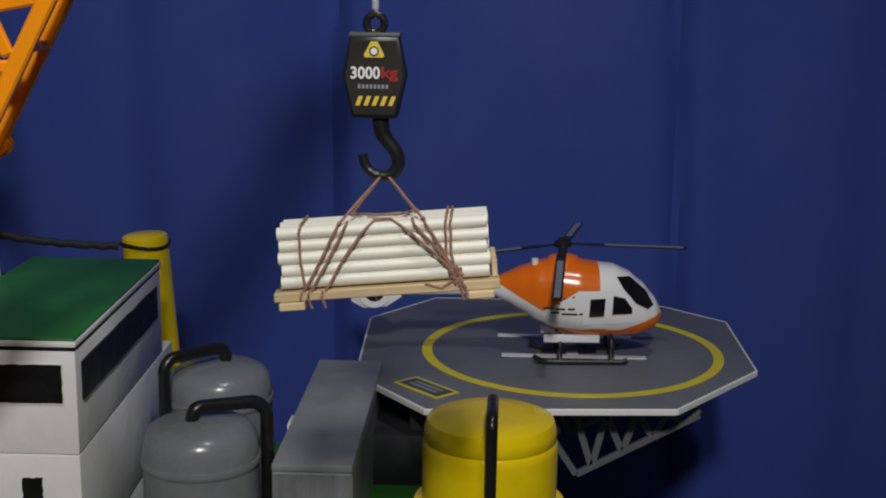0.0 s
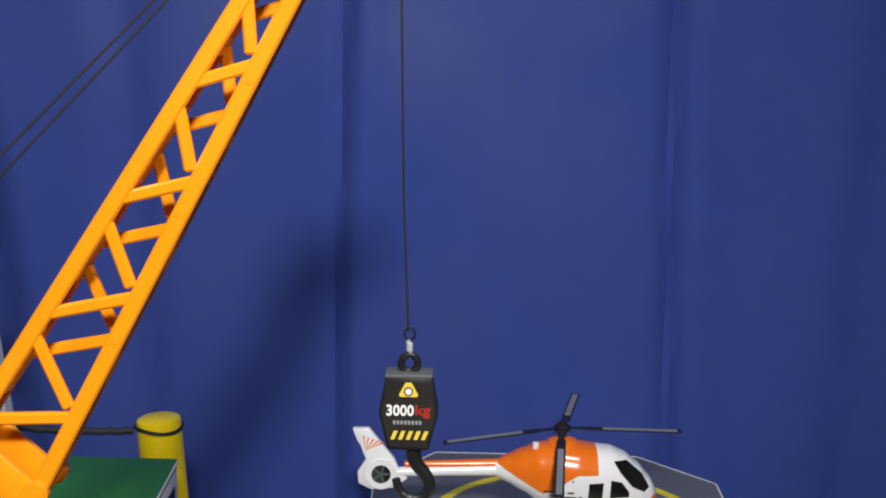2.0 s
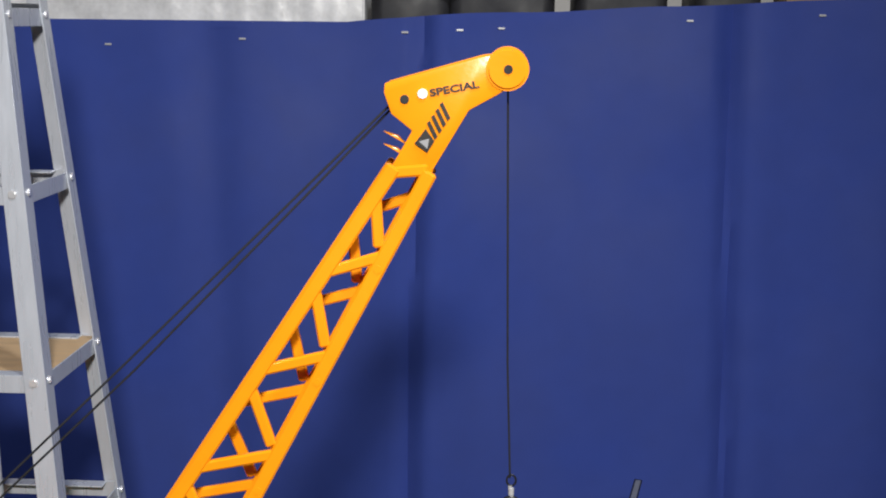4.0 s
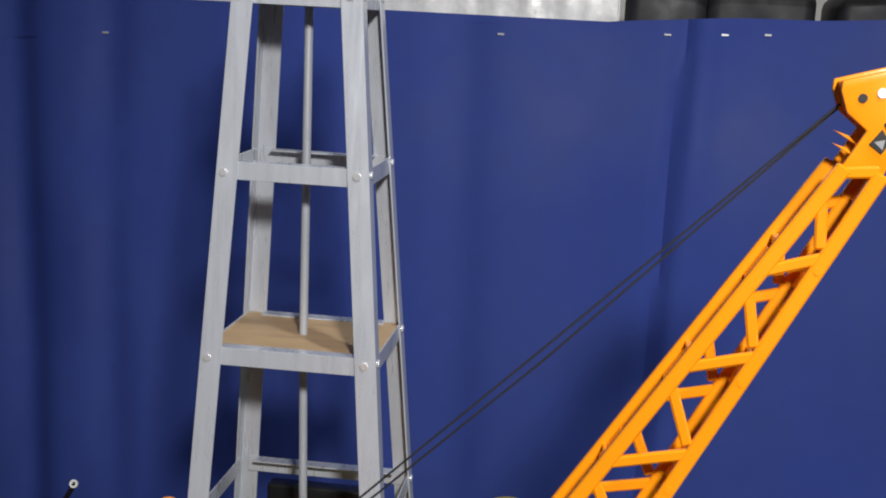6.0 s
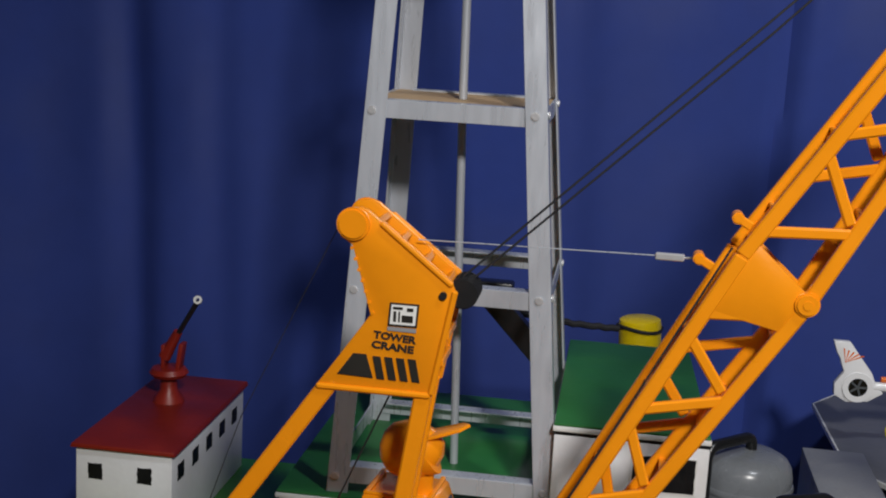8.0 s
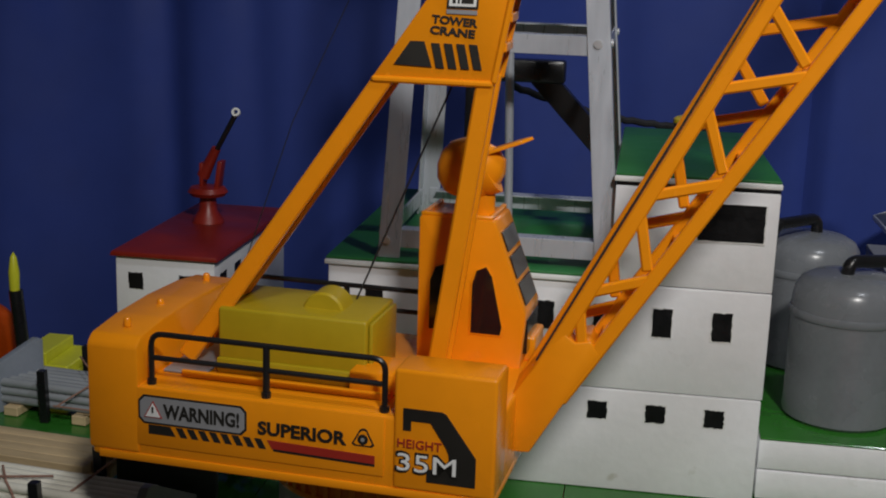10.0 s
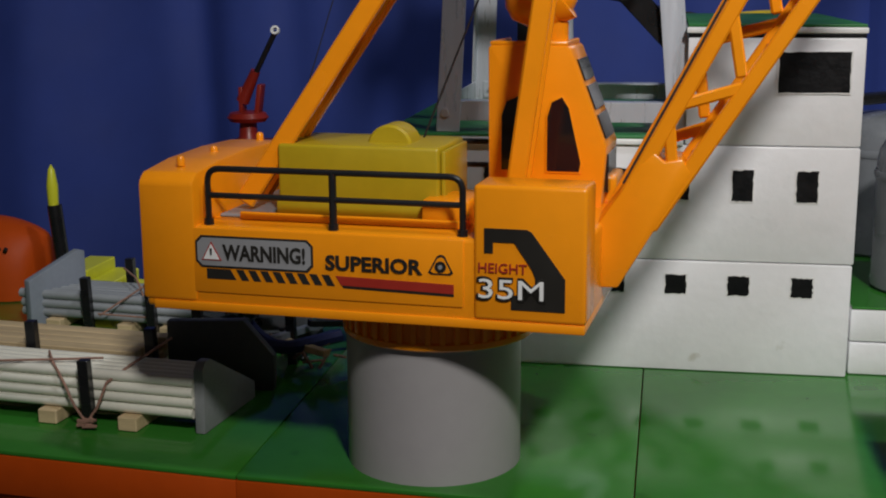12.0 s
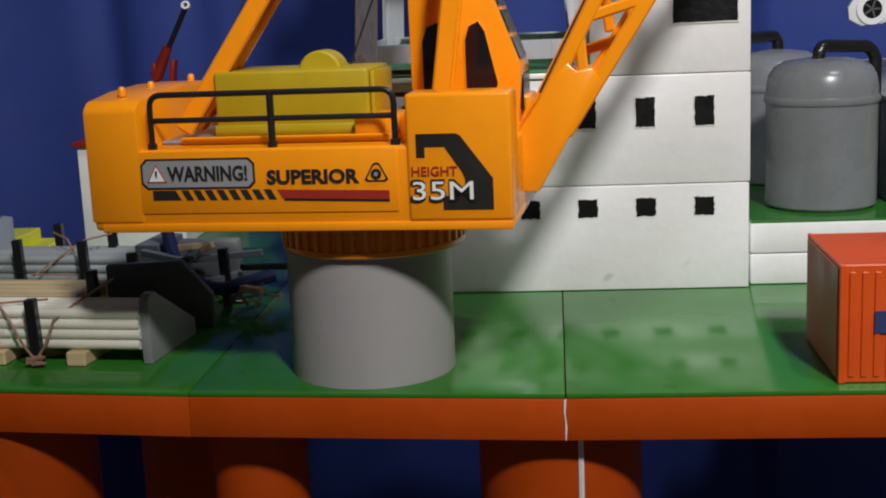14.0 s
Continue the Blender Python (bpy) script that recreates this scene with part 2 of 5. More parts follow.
def lettering(text, m, width, height, depth=0.0004, bold=0.022):
    """Letters as a mesh, lying in the xz plane and facing -y before m is applied, fitted to width and height."""
    cu = bpy.data.curves.new("letters", "FONT")
    cu.body, cu.size, cu.extrude, cu.resolution_u = text, 1.0, 0.0, 3
    cu.offset = bold
    ob = bpy.data.objects.new("letters", cu)
    scene.collection.objects.link(ob)
    me = bpy.data.meshes.new_from_object(ob.evaluated_get(bpy.context.evaluated_depsgraph_get()))
    bpy.data.objects.remove(ob)
    bm = bmesh.new()
    bm.from_mesh(me)
    bpy.data.meshes.remove(me)
    xs, ys = [v.co.x for v in bm.verts], [v.co.y for v in bm.verts]
    sx, sy = width / (max(xs) - min(xs)), height / (max(ys) - min(ys))
    x0, y0 = min(xs), min(ys)
    for v in bm.verts:
        v.co = Vector(((v.co.x - x0) * sx, 0, (v.co.y - y0) * sy))
    r = bmesh.ops.extrude_face_region(bm, geom=bm.faces[:])
    for v in r["geom"]:
        if isinstance(v, bmesh.types.BMVert):
            v.co.y -= depth
    return moved(bm, m)


def rough_patch(x0, x1, z0, z1, depth, seed, jitter=0.0006, n=7):
    """A hand-painted rectangle with an uneven edge, in the xz plane, from y = 0 out to -depth."""
    rnd = random.Random(seed)
    pts = []
    for (a, b), (c, d) in (((x0, z0), (x1, z0)), ((x1, z0), (x1, z1)), ((x1, z1), (x0, z1)), ((x0, z1), (x0, z0))):
        for k in range(n):
            t = k / n
            pts.append((a + (c - a) * t + rnd.uniform(-jitter, jitter), b + (d - b) * t + rnd.uniform(-jitter, jitter)))
    return prism(pts, -depth, 0.0, "y")


# ---- the room ----
def flat(name, x0, x1, y0, y1, z0, z1, mat, label, category):
    ob = link_mesh(name, box(x0, x1, y0, y1, z0, z1), mat, None, "", False)
    return tagged(ob, label, category, "", "structure")


flat("floor", -2.6, 3.0, -3.0, 1.5, -0.8, -0.75, FLOORM, "dark grey concrete workshop floor under the model", "floor")
flat("wall_north", -2.6, 3.0, 1.4, 1.5, -0.75, 2.4, WALLP, "plain grey workshop wall behind the blue curtain", "wall")
flat("wall_south", -2.6, 3.0, -3.1, -3.0, -0.75, 2.4, WALLP, "plain grey workshop wall facing the model", "wall")
flat("wall_west", -2.7, -2.6, -3.0, 1.5, -0.75, 2.4, WALLP, "plain grey workshop side wall", "wall")
flat("wall_east", 3.0, 3.1, -3.0, 1.5, -0.75, 2.4, WALLP, "plain grey workshop side wall", "wall")
flat("ceiling", -2.6, 3.0, -3.0, 1.5, 2.4, 2.45, WALLP, "plain light grey workshop ceiling", "ceiling")


def curtain():
    top, low = 0.935, -0.74
    creases = ((-0.56, 0.030, 0.035), (-0.40, 0.012, 0.03), (-0.12, -0.012, 0.05), (0.13, 0.016, 0.04), (0.44, 0.014, 0.012), (0.47, -0.010, 0.02),
               (0.72, 0.008, 0.06), (0.905, 0.022, 0.014), (0.95, -0.012, 0.04), (1.2, 0.02, 0.05), (-0.8, -0.03, 0.06))

    def depth(x, z):
        k = 1.0 - 0.25 * (z + 0.7) / 1.6
        d = sum(a * math.exp(-((x - c - 0.012 * math.sin(3 * z + c * 9)) / w) ** 2) for c, a, w in creases)
        d += 0.010 * math.sin(7.0 * x + 0.6 * math.sin(2 * z)) + 0.005 * math.sin(19 * x + 1.3 + 0.7 * z)
        d += 0.004 * noise.noise((x * 9, 0, z * 5)) + 0.008 * noise.noise((x * 2.5, 3, z * 2.0))
        # the small slanting fold
        u, v = (x - 0.93) * 0.9 - (z - 0.47) * 0.4, (x - 0.93) * 0.4 + (z - 0.47) * 0.9
        d += -0.006 * math.exp(-(v / 0.012) ** 2 - (u / 0.05) ** 2)
        if x < -0.6:
            d -= 0.35 * (x + 0.6) ** 2
        return 0.955 + d * k - 0.02

    bm = bmesh.new()
    nx, nz = 340, 60
    rows = []
    for j in range(nz + 1):
        z = low + (top - low) * j / nz
        row = []
        for i in range(nx + 1):
            x = -1.5 + 3.7 * i / nx
            zz = z + (0.006 * noise.noise((x * 5, 1, 0)) - 0.004 + 0.052 * (x - 0.75) + 0.03 * min(0, x - 0.35) if j == nz else 0)
            row.append(bm.verts.new((x, depth(x, z), zz)))
        rows.append(row)
    for a, b in zip(rows, rows[1:]):
        for i in range(nx):
            bm.faces.new((a[i], a[i + 1], b[i + 1], b[i]))
    # thickness and a sewn hem
    r = bmesh.ops.extrude_face_region(bm, geom=bm.faces[:])
    for v in r["geom"]:
        if isinstance(v, bmesh.types.BMVert):
            v.co.y += 0.002
    c = thing("curtain", 0, 0, 0, "deep blue cloth curtain hanging in soft folds behind the model", "curtain", "", "")
    part("cloth", bm, CLOTH, c)
    for x in (-0.9, -0.42, -0.02, 0.18, 0.42, 0.50, 0.56, 0.83, 1.02, 1.3):
        part("staple", box(x - 0.005, x + 0.005, depth(x, 0.9) - 0.002, depth(x, 0.9) + 0.001, 0.908 + 0.05 * (x - 0.75), 0.911 + 0.05 * (x - 0.75), 0.0004, 1), STEEL, c)
    return c


curtain()

# what shows over the curtain's top edge
foil_box = thing("foil_box", -0.04, 1.09, 0.8405, "long box wrapped in crumpled silver foil above the curtain", "box")


def foil_sheet():
    """The wrinkled front and top of the wrapped box."""
    bm = bmesh.new()
    nx, nz = 110, 14
    rows = []
    for k in range(nz + 1):
        row = []
        for i in range(nx + 1):
            x = -0.39 + 0.778 * i / nx
            w = 0.004 * noise.noise((x * 22, k * 0.6, 1)) + 0.003 * noise.noise((x * 60, k * 1.4, 4))
            if k < 8:
                row.append(bm.verts.new((x, -0.062 + w, 0.175 * k / 8)))
            else:
                row.append(bm.verts.new((x, -0.062 + 0.124 * (k - 8) / (nz - 8), 0.176 + w)))
        rows.append(row)
    for a, b in zip(rows, rows[1:]):
        for i in range(nx):
            bm.faces.new((a[i], a[i + 1], b[i + 1], b[i]))
    return bm


part("carton", box(-0.388, 0.386, -0.054, 0.062, 0, 0.168, 0.002), LOGW, foil_box, "plain carton inside")
part("foil_wrap", foil_sheet(), FOIL, foil_box, "crumpled silver foil")
for x in (-0.392, 0.389):
    part("end_flap", box(x - 0.002, x + 0.002, -0.062, 0.062, 0, 0.176, 0.001), FOIL, foil_box, "folded silver foil end")
offcut = link_mesh("plank", box(-1.25, -0.445, 1.05, 1.15, 0.8405, 0.965, 0.004), LOGW)
tagged(offcut, "raw wooden plank beside the silver foil box", "plank")
for k, (x, w, h) in enumerate(((0.42, 0.12, 0.05), (0.56, 0.16, 0.055), (0.74, 0.14, 0.05), (0.9, 0.1, 0.06))):
    bag = link_mesh("tool_bag", box(x - w / 2, x + w / 2, 1.02, 1.2, 0.841, 0.915 + h, 0.02, 3), CLUTTER)
    tagged(bag, "dark tool bag lying on a shelf behind the curtain", "bag", "tool bags")
cable = link_mesh("cable", tube(rounded([(0.36, 1.0, 0.985), (0.45, 1.0, 0.962), (0.55, 0.99, 0.975), (0.66, 1.0, 0.965), (0.8, 1.0, 0.985)], 0.05), 0.005, 8), BLACK)
tagged(cable, "black power cable draped over the shelf", "cable")
plank = link_mesh("plank", box(0.99, 1.9, 1.05, 1.15, 0.8405, 0.99, 0.004), LOGW)
tagged(plank, "raw wooden plank on the shelf behind the curtain", "plank")
shelf = link_mesh("shelf", box(-2.0, 2.0, 1.0, 1.4, 0.81, 0.84, 0.002), LOGW)
tagged(shelf, "wooden wall shelf behind the blue curtain", "shelf", "", "structure")

# ---- the platform ----
FRONT = -0.160
SEAMS = (-0.75, -0.131, 0.141, 0.722)
EDGE = (-0.080, -0.144, FRONT, FRONT)          # the front edge slants back along the western boards
platform = thing("platform", 0, 0, 0, "model drilling platform with glossy green deck and orange hull sides", "platform", "", "structure")
for (a, b), (p, q) in zip(zip(SEAMS, SEAMS[1:]), zip(EDGE, EDGE[1:])):
    back = 0.40 if b < 0 else 0.56
    part("hull", prism([(a + 0.0002, p + 0.004), (b - 0.0002, q + 0.004), (b - 0.0002, 0.395), (a + 0.0002, 0.395)], -0.033, -0.003, "z", 0.001), ORANGE, platform, "orange painted hull boards")
    part("deck_board", prism([(a + 0.0005, p + 0.001), (b - 0.0005, q + 0.001), (b - 0.0005, back), (a + 0.0005, back)], -0.003, 0.0, "z", 0.0004), GREEN, platform, "glossy green painted deck board")
    part("edge_board", prism([(a + 0.0001, p), (b - 0.0001, q), (b - 0.0001, q + 0.0035), (a + 0.0001, p + 0.0035)], -0.0335, -0.0035, "z", 0.0005), ORANGE, platform, "orange painted edge board")
part("deck_board", box(-0.425, -0.1315, 0.4005, 0.74, -0.003, 0.0, 0.0004, 1), GREEN, platform, "glossy green painted deck board")
part("hull", box(-0.422, -0.14, 0.402, 0.738, -0.033, -0.003, 0.001, 1), ORANGE, platform, "orange painted hull boards")
part("filler", prism([(0.1398, -0.004), (0.1413, -0.003), (0.1406, -0.014), (0.1416, -0.024), (0.1409, -0.033), (0.1402, -0.033), (0.1404, -0.02), (0.1396, -0.012)],
                     FRONT - 0.0007, FRONT + 0.0005), WHITEP, platform, "cracked white filler in the joint")


def hull_leg(x, y, r, stripe=None):
    t = thing("platform_leg", x, y, -0.72, "round orange painted leg under the platform deck", "leg", "platform legs")
    part("shaft", lathe([(0, 0), (r, 0), (r, 0.687), (0, 0.687)], 48), ORANGE, t)
    if stripe is not None:
        a = stripe
        bm = tube([(r * math.cos(a), r * math.sin(a), z) for z in (0.02, 0.3, 0.686)], 0.0022, 6)
        part("glue_seam", bm, WHITEP, t, "pale glue line down the leg")
    return t


hull_leg(0.136, -0.076, 0.062, radians(-76))
hull_leg(-0.300, -0.060, 0.062)
hull_leg(-0.098, -0.075, 0.0370)
hull_leg(0.585, -0.076, 0.062)
hull_leg(0.137, 0.5, 0.067)
hull_leg(-0.325, 0.5, 0.067)
hull_leg(0.60, 0.5, 0.067)

# ---- the white deck house ----
house = thing("deck_house", 0.11, 0.15, 0.0, "white painted three-storey deck house with green roofs", "house")


def wall_box(name, x0, x1, y0, y1, z0, z1, mat=None, bev=0.0015, label=""):
    back = x1 - (0.026 * (y1 - y0) if x1 > 0.3 else 0)
    pts = [(x0 - 0.11, y0 - 0.15), (x1 - 0.11, y0 - 0.15), (back - 0.11, y1 - 0.15), (x0 - 0.11, y1 - 0.15)]
    return part(name, prism(pts, z0, z1, "z", bev), mat or WHITE, house, label)


wall_box("storey", -0.088, 0.311, 0.15, 0.50, 0.0005, 0.0975)
wall_box("storey", -0.088, 0.312, 0.1505, 0.50, 0.0982, 0.1965)
wall_box("storey", 0.170, 0.3118, 0.1510, 0.455, 0.1972, 0.286)
wall_box("roof_edge", -0.091, 0.1685, 0.147, 0.503, 0.1967, 0.2015, WHITEP, 0.001)
wall_box("roof", -0.090, 0.168, 0.1485, 0.502, 0.2017, 0.2040, ROOFG, 0.0006, "green painted lower roof")
wall_box("roof_edge", 0.1685, 0.3128, 0.1500, 0.458, 0.2895, 0.2945, WHITEP, 0.0012)
wall_box("roof_gasket", 0.1705, 0.3115, 0.1515, 0.456, 0.2862, 0.2893, PAINTB, 0.0004, "dark joint under the roof")
wall_box("roof", 0.1695, 0.3118, 0.1512, 0.4565, 0.2947, 0.2970, ROOFG, 0.0006, "green painted top roof")


def window(x0, x1, z0, z1, seed):
    w = part("window", moved(rough_patch(x0 - 0.11, x1 - 0.11, z0, z1, 0.0011, seed), pose(0, 0.0006, 0)), PAINTB, house, "black painted window with uneven edges")
    part("window_frame", moved(rough_patch(x0 - 0.1112, x1 - 0.1088, z0 - 0.0011, z1 + 0.0011, 0.0005, seed + 90, 0.0003), pose(0, 0.0003, 0)), WHITEP, w)
    return w


for k in range(7):
    x = 0.271 - 0.0525 * k
    window(x - 0.0085, x + 0.0085, 0.1505, 0.1765, 3 * k)
    window(x - 0.0088, x + 0.0088, 0.069, 0.0855, 3 * k + 1)
window(0.2435, 0.3005, 0.2415, 0.2745, 77)
# the long bridge window on the side
for (y0, y1, z0, z1, s) in ((0.165, 0.435, 0.240, 0.2735, 5),):
    bm = moved(rough_patch(y0 - 0.15, y1 - 0.15, z0, z1, 0.0012, s, 0.0007, 14), pose(0, 0, 0, 0, 0, 91.5))
    part("window", moved(bm, pose(0.2021, 0, 0)), PAINTB, house, "long black painted bridge window")
# ---- the white step with the tanks ----
step = thing("raised_deck", 0.52, 0.16, 0.0, "white sided raised deck with a green painted top", "deck")
part("side", box(-0.2065, 0.200, 0, 0.40, 0.0005, 0.0285, 0.0018), WHITE, step)
part("side", box(-0.2065, 0.200, 0.0008, 0.40, 0.0295, 0.0575, 0.0018), WHITE, step)
part("top", box(-0.2055, 0.199, 0.001, 0.399, 0.0577, 0.0596, 0.0005, 1), GREEN, step, "glossy green painted top")
STEP = 0.0598


def tank(x, y, r, handle):
    t = thing("tank", x, y, STEP, "round grey painted tank with domed lid and black pipe", "tank", "grey tanks")
    h = 0.104
    part("shell", lathe([(0, 0), (r - 0.003, 0), (r, 0.003), (r, h - 0.004), (r * 1.0, h)], 48), TANK, t)
    part("rim", lathe([(r * 0.9, h - 0.003), (r * 1.02, h - 0.0045), (r * 1.04, h - 0.001), (r * 1.02, h + 0.0025), (r * 0.9, h + 0.003)], 48), TANK, t)
    dome = [(r * 1.0, h + 0.002), (r * 0.995, h + 0.011), (r * 0.96, h + 0.021), (r * 0.87, h + 0.029), (r * 0.68, h + 0.0345), (r * 0.36, h + 0.037), (0, h + 0.038)]
    part("lid", lathe(dome, 48), TANK, t, "domed grey lid")
    part("pipe", tube(rounded(handle, 0.016, 7), 0.0062, 12), RUBBER, t, "bent black pipe")
    return t


tank(0.392, 0.242, 0.052, [(-0.006, -0.010, 0.135), (-0.004, -0.008, 0.1525), (0.047, 0.022, 0.1495), (0.0555, 0.026, 0.140), (0.0555, 0.026, 0.0)])
tank(0.374, 0.412, 0.053, [(0.006, 0.004, 0.135), (0.005, 0.003, 0.156), (-0.040, -0.042, 0.156), (-0.0455, -0.047, 0.147), (-0.0455, -0.047, 0.0)])

crate = thing("grey_box", 0.49, 0.4, STEP, "long grey painted wooden box beside the tanks", "box")
part("body", box(-0.0333, 0.0393, -0.1652, 0.160, 0, 0.0935, 0.0010, 1), GREYW, crate)
part("lid", box(-0.0335, 0.0395, -0.166, 0.1605, 0.0937, 0.101, 0.0016, 2), GREYW, crate, "grey painted top board")
part("end_board", box(-0.0325, 0.0385, -0.1664, -0.1650, 0.001, 0.0925, 0.0005, 1), ENDW, crate, "grey end board with slanting grain")
strip = link_mesh("white_block", box(0.438, 0.446, 0.44, 0.47, STEP, 0.125, 0.001), WHITEP)
tagged(strip, "small white painted wooden block by the grey box", "block")

barrel = thing("barrel", 0.652, 0.285, STEP, "glossy yellow barrel with black bent pipe on top", "barrel")
part("base_ring", lathe([(0, 0), (0.071, 0), (0.072, 0.004), (0.072, 0.048), (0.070, 0.052), (0.062, 0.053)], 56), YELLOW, barrel)
part("shell", lathe([(0.0625, 0.050), (0.0628, 0.104), (0.0622, 0.1110), (0.0606, 0.113)], 56), YELLOW, barrel)
part("lid", lathe([(0.0606, 0.1132), (0.0616, 0.1150), (0.0612, 0.124), (0.0585, 0.1315), (0.050, 0.1350), (0.03, 0.1365), (0, 0.137)], 56), YELLOW, barrel)
part("pipe", tube(rounded([(0.002, -0.012, 0.134), (0.002, -0.014, 0.157), (0.001, -0.072, 0.157), (0.001, -0.078, 0.150), (0.0, -0.078, 0.0)], 0.014, 7), 0.0052, 12), RUBBER, barrel, "bent black pipe")

column = thing("yellow_post", 0.250, 0.598, 0.0, "tall yellow painted post with black cord", "post")
part("shaft", moved(lathe([(0, 0), (0.027, 0), (0.0265, 0.290), (0.0255, 0.294), (0.022, 0.296), (0, 0.2965)], 40), pose(0.020, 0, 0, 0, -3.9, 0)), YELLOW, column)
part("cord_loop", tube([(0.0 + 0.0275 * math.cos(a), 0.0275 * math.sin(a), 0.284 + 0.002 * math.sin(a * 2)) for a in [k * 0.3 for k in range(22)]], 0.0022, 8), ROPE, column)
part("cord", tube([(-0.026 - 0.19 * t, -0.02 - 0.10 * t, 0.284 + 0.052 * t - 0.008 * math.sin(math.pi * t) + 0.001 * math.sin(t * 60)) for t in [k / 24 for k in range(25)]], 0.0042, 8), ROPE, column, "thick black cord")

arm = thing("black_brace", 0.09, 0.40, 0.205, "black painted brace behind the aluminium tower", "brace")
part("bar", bar((-0.012, 0.0, 0.150), (0.098, 0.0, 0.035), 0.024, 0.018, (0, 1, 0)), RUBBER, arm)
part("foot", box(0.075, 0.115, -0.02, 0.02, 0.0, 0.03, 0.002), RUBBER, arm)
part("head", box(-0.10, 0.015, -0.012, 0.012, 0.142, 0.166, 0.003), RUBBER, arm)
part("post", box(-0.09, -0.07, -0.01, 0.01, 0.0, 0.145, 0.001), RUBBER, arm)

# ---- the aluminium drilling tower ----
TX, TY0, TY1, TZ = 0.0590, 0.158, 0.380, 0.2042
tower = thing("drilling_tower", TX, (TY0 + TY1) / 2, TZ, "tapered drilling tower of bolted aluminium angles", "tower")
LEAN = 0.0735
YH0 = (TY1 - TY0) / 2


def tower_half(z):
    return 0.110 - 0.0688 * z, YH0 - LEAN * z, 0.0075 - 0.0252 * z


def angle_leg(sx, sy):
    w, th, top = 0.0205, 0.0018, 0.80
    bm = bmesh.new()
    rings = []
    for z in (0.0, top):
        hx, hy, ox = tower_half(z)
        cx, cy = ox + sx * hx, sy * hy
        prof = [(0, 0), (-w, 0), (-w, -th), (-th, -th), (-th, -w), (0, -w)]
        rings.append([bm.verts.new((cx + sx * a, cy + sy * b, z)) for a, b in prof])
    for j in range(6):
        q = (j + 1) % 6
        bm.faces.new((rings[0][j], rings[0][q], rings[1][q], rings[1][j]))
    bm.faces.new(rings[0])
    bm.faces.new(rings[1][::-1])
    bmesh.ops.bevel(bm, geom=bm.edges[:], offset=0.0003, segments=1, affect="EDGES")
    return part("leg", bm, ALU, tower)


for sx in (-1, 1):
    for sy in (-1, 1):
        angle_leg(sx, sy)


def bolt(x, y, z, axis):
    return part("bolt", disc((x, y, z), axis, 0.0042, 0.0022, 20, 0.0009), STEEL, tower, "bright steel bolt head")


LEVELS = (0.018, 0.199, 0.367, 0.543, 0.706)
for k, z in enumerate(LEVELS):
    hx, hy, ox = tower_half(z)
    h, th = 0.0085, 0.0016
    for s in (-1, 1):
        y = s * (hy - 0.0019)
        part("rail", box(ox - hx + 0.010, ox + hx - 0.010, min(y, y - s * th), max(y, y - s * th), z - h, z + h, 0.0003, 1), ALU, tower)
        part("rail_lip", box(ox - hx + 0.019, ox + hx - 0.019, min(y - s * th, y - s * 0.017), max(y - s * th, y - s * 0.017), z + h - th, z + h, 0.0003, 1), ALU, tower)
        x = ox + s * (hx - 0.0019)
        part("rail", box(min(x, x - s * th), max(x, x - s * th), -hy + 0.010, hy - 0.010, z - h, z + h, 0.0003, 1), ALU, tower)
        for q in (-1, 1):
            bolt(ox + q * (hx - (0.0114 if q > 0 else 0.0070)), s * (hy + 0.0006), z + (0.002 if q > 0 else -0.002), (0, s, 0))
            bolt(ox + s * (hx + 0.0006), q * (hy - 0.0110), z + 0.003, (s, 0, 0))
hx, hy, ox = tower_half(0.367)
part("shelf", box(ox - hx + 0.003, ox + hx - 0.003, -hy + 0.003, hy - 0.003, 0.3690, 0.3738, 0.0006, 1), WOOD, tower, "light wooden platform")
hx, hy, ox = tower_half(0.706)
part("top_plate", box(ox - hx + 0.003, ox + hx - 0.003, -hy + 0.003, hy - 0.003, 0.715, 0.719, 0.0006, 1), DARKG, tower, "dark top plate")
part("rod", tube([(-0.006, 0, 0.3740), (-0.012, 0, 0.715)], 0.0042, 16), ALU, tower, "upright aluminium rod")
part("rod", tube([(0.006, 0.0, 0.0), (-0.006, 0, 0.3688)], 0.0042, 16), ALU, tower, "upright aluminium rod")

# ---- the red-roofed house and its water gun ----
cabin = thing("red_roof_cabin", -0.352, 0.42, 0.0003, "small white cabin with dull red painted roof", "cabin")
part("shell", box(-0.0605, 0.0605, 0.0, 0.290, 0.0, 0.118, 0.0012), WHITE, cabin)
part("roof", prism([(-0.066, 0.1185), (0.066, 0.1185), (0.064, 0.1245), (-0.064, 0.1245)], -0.006, 0.296, "y", 0.0012), REDP, cabin, "dull red painted roof board")
for k, x in enumerate((-0.036, 0.026)):
    part("window", moved(rough_patch(x - 0.009, x + 0.009, 0.079, 0.099, 0.0011, 20 + k), pose(0, 0.0005, 0)), PAINTB, cabin, "black painted window")
for k in range(5):
    bm = moved(rough_patch(0.020 + 0.054 * k, 0.042 + 0.054 * k, 0.079, 0.099, 0.0011, 30 + k), pose(0, 0, 0, 0, 0, 90))
    part("window", moved(bm, pose(0.0602, 0, 0)), PAINTB, cabin, "black painted window")
gun = thing("water_gun", -0.362, 0.60, 0.1250, "red painted water cannon with dark barrel", "water cannon")
part("base", lathe([(0, 0), (0.021, 0), (0.019, 0.006), (0.012, 0.016), (0.0105, 0.034), (0, 0.034)], 28), REDP, gun)
part("turntable", lathe([(0, 0.034), (0.022, 0.035), (0.026, 0.040), (0.022, 0.046), (0.012, 0.048), (0, 0.048)], 28), REDP, gun)
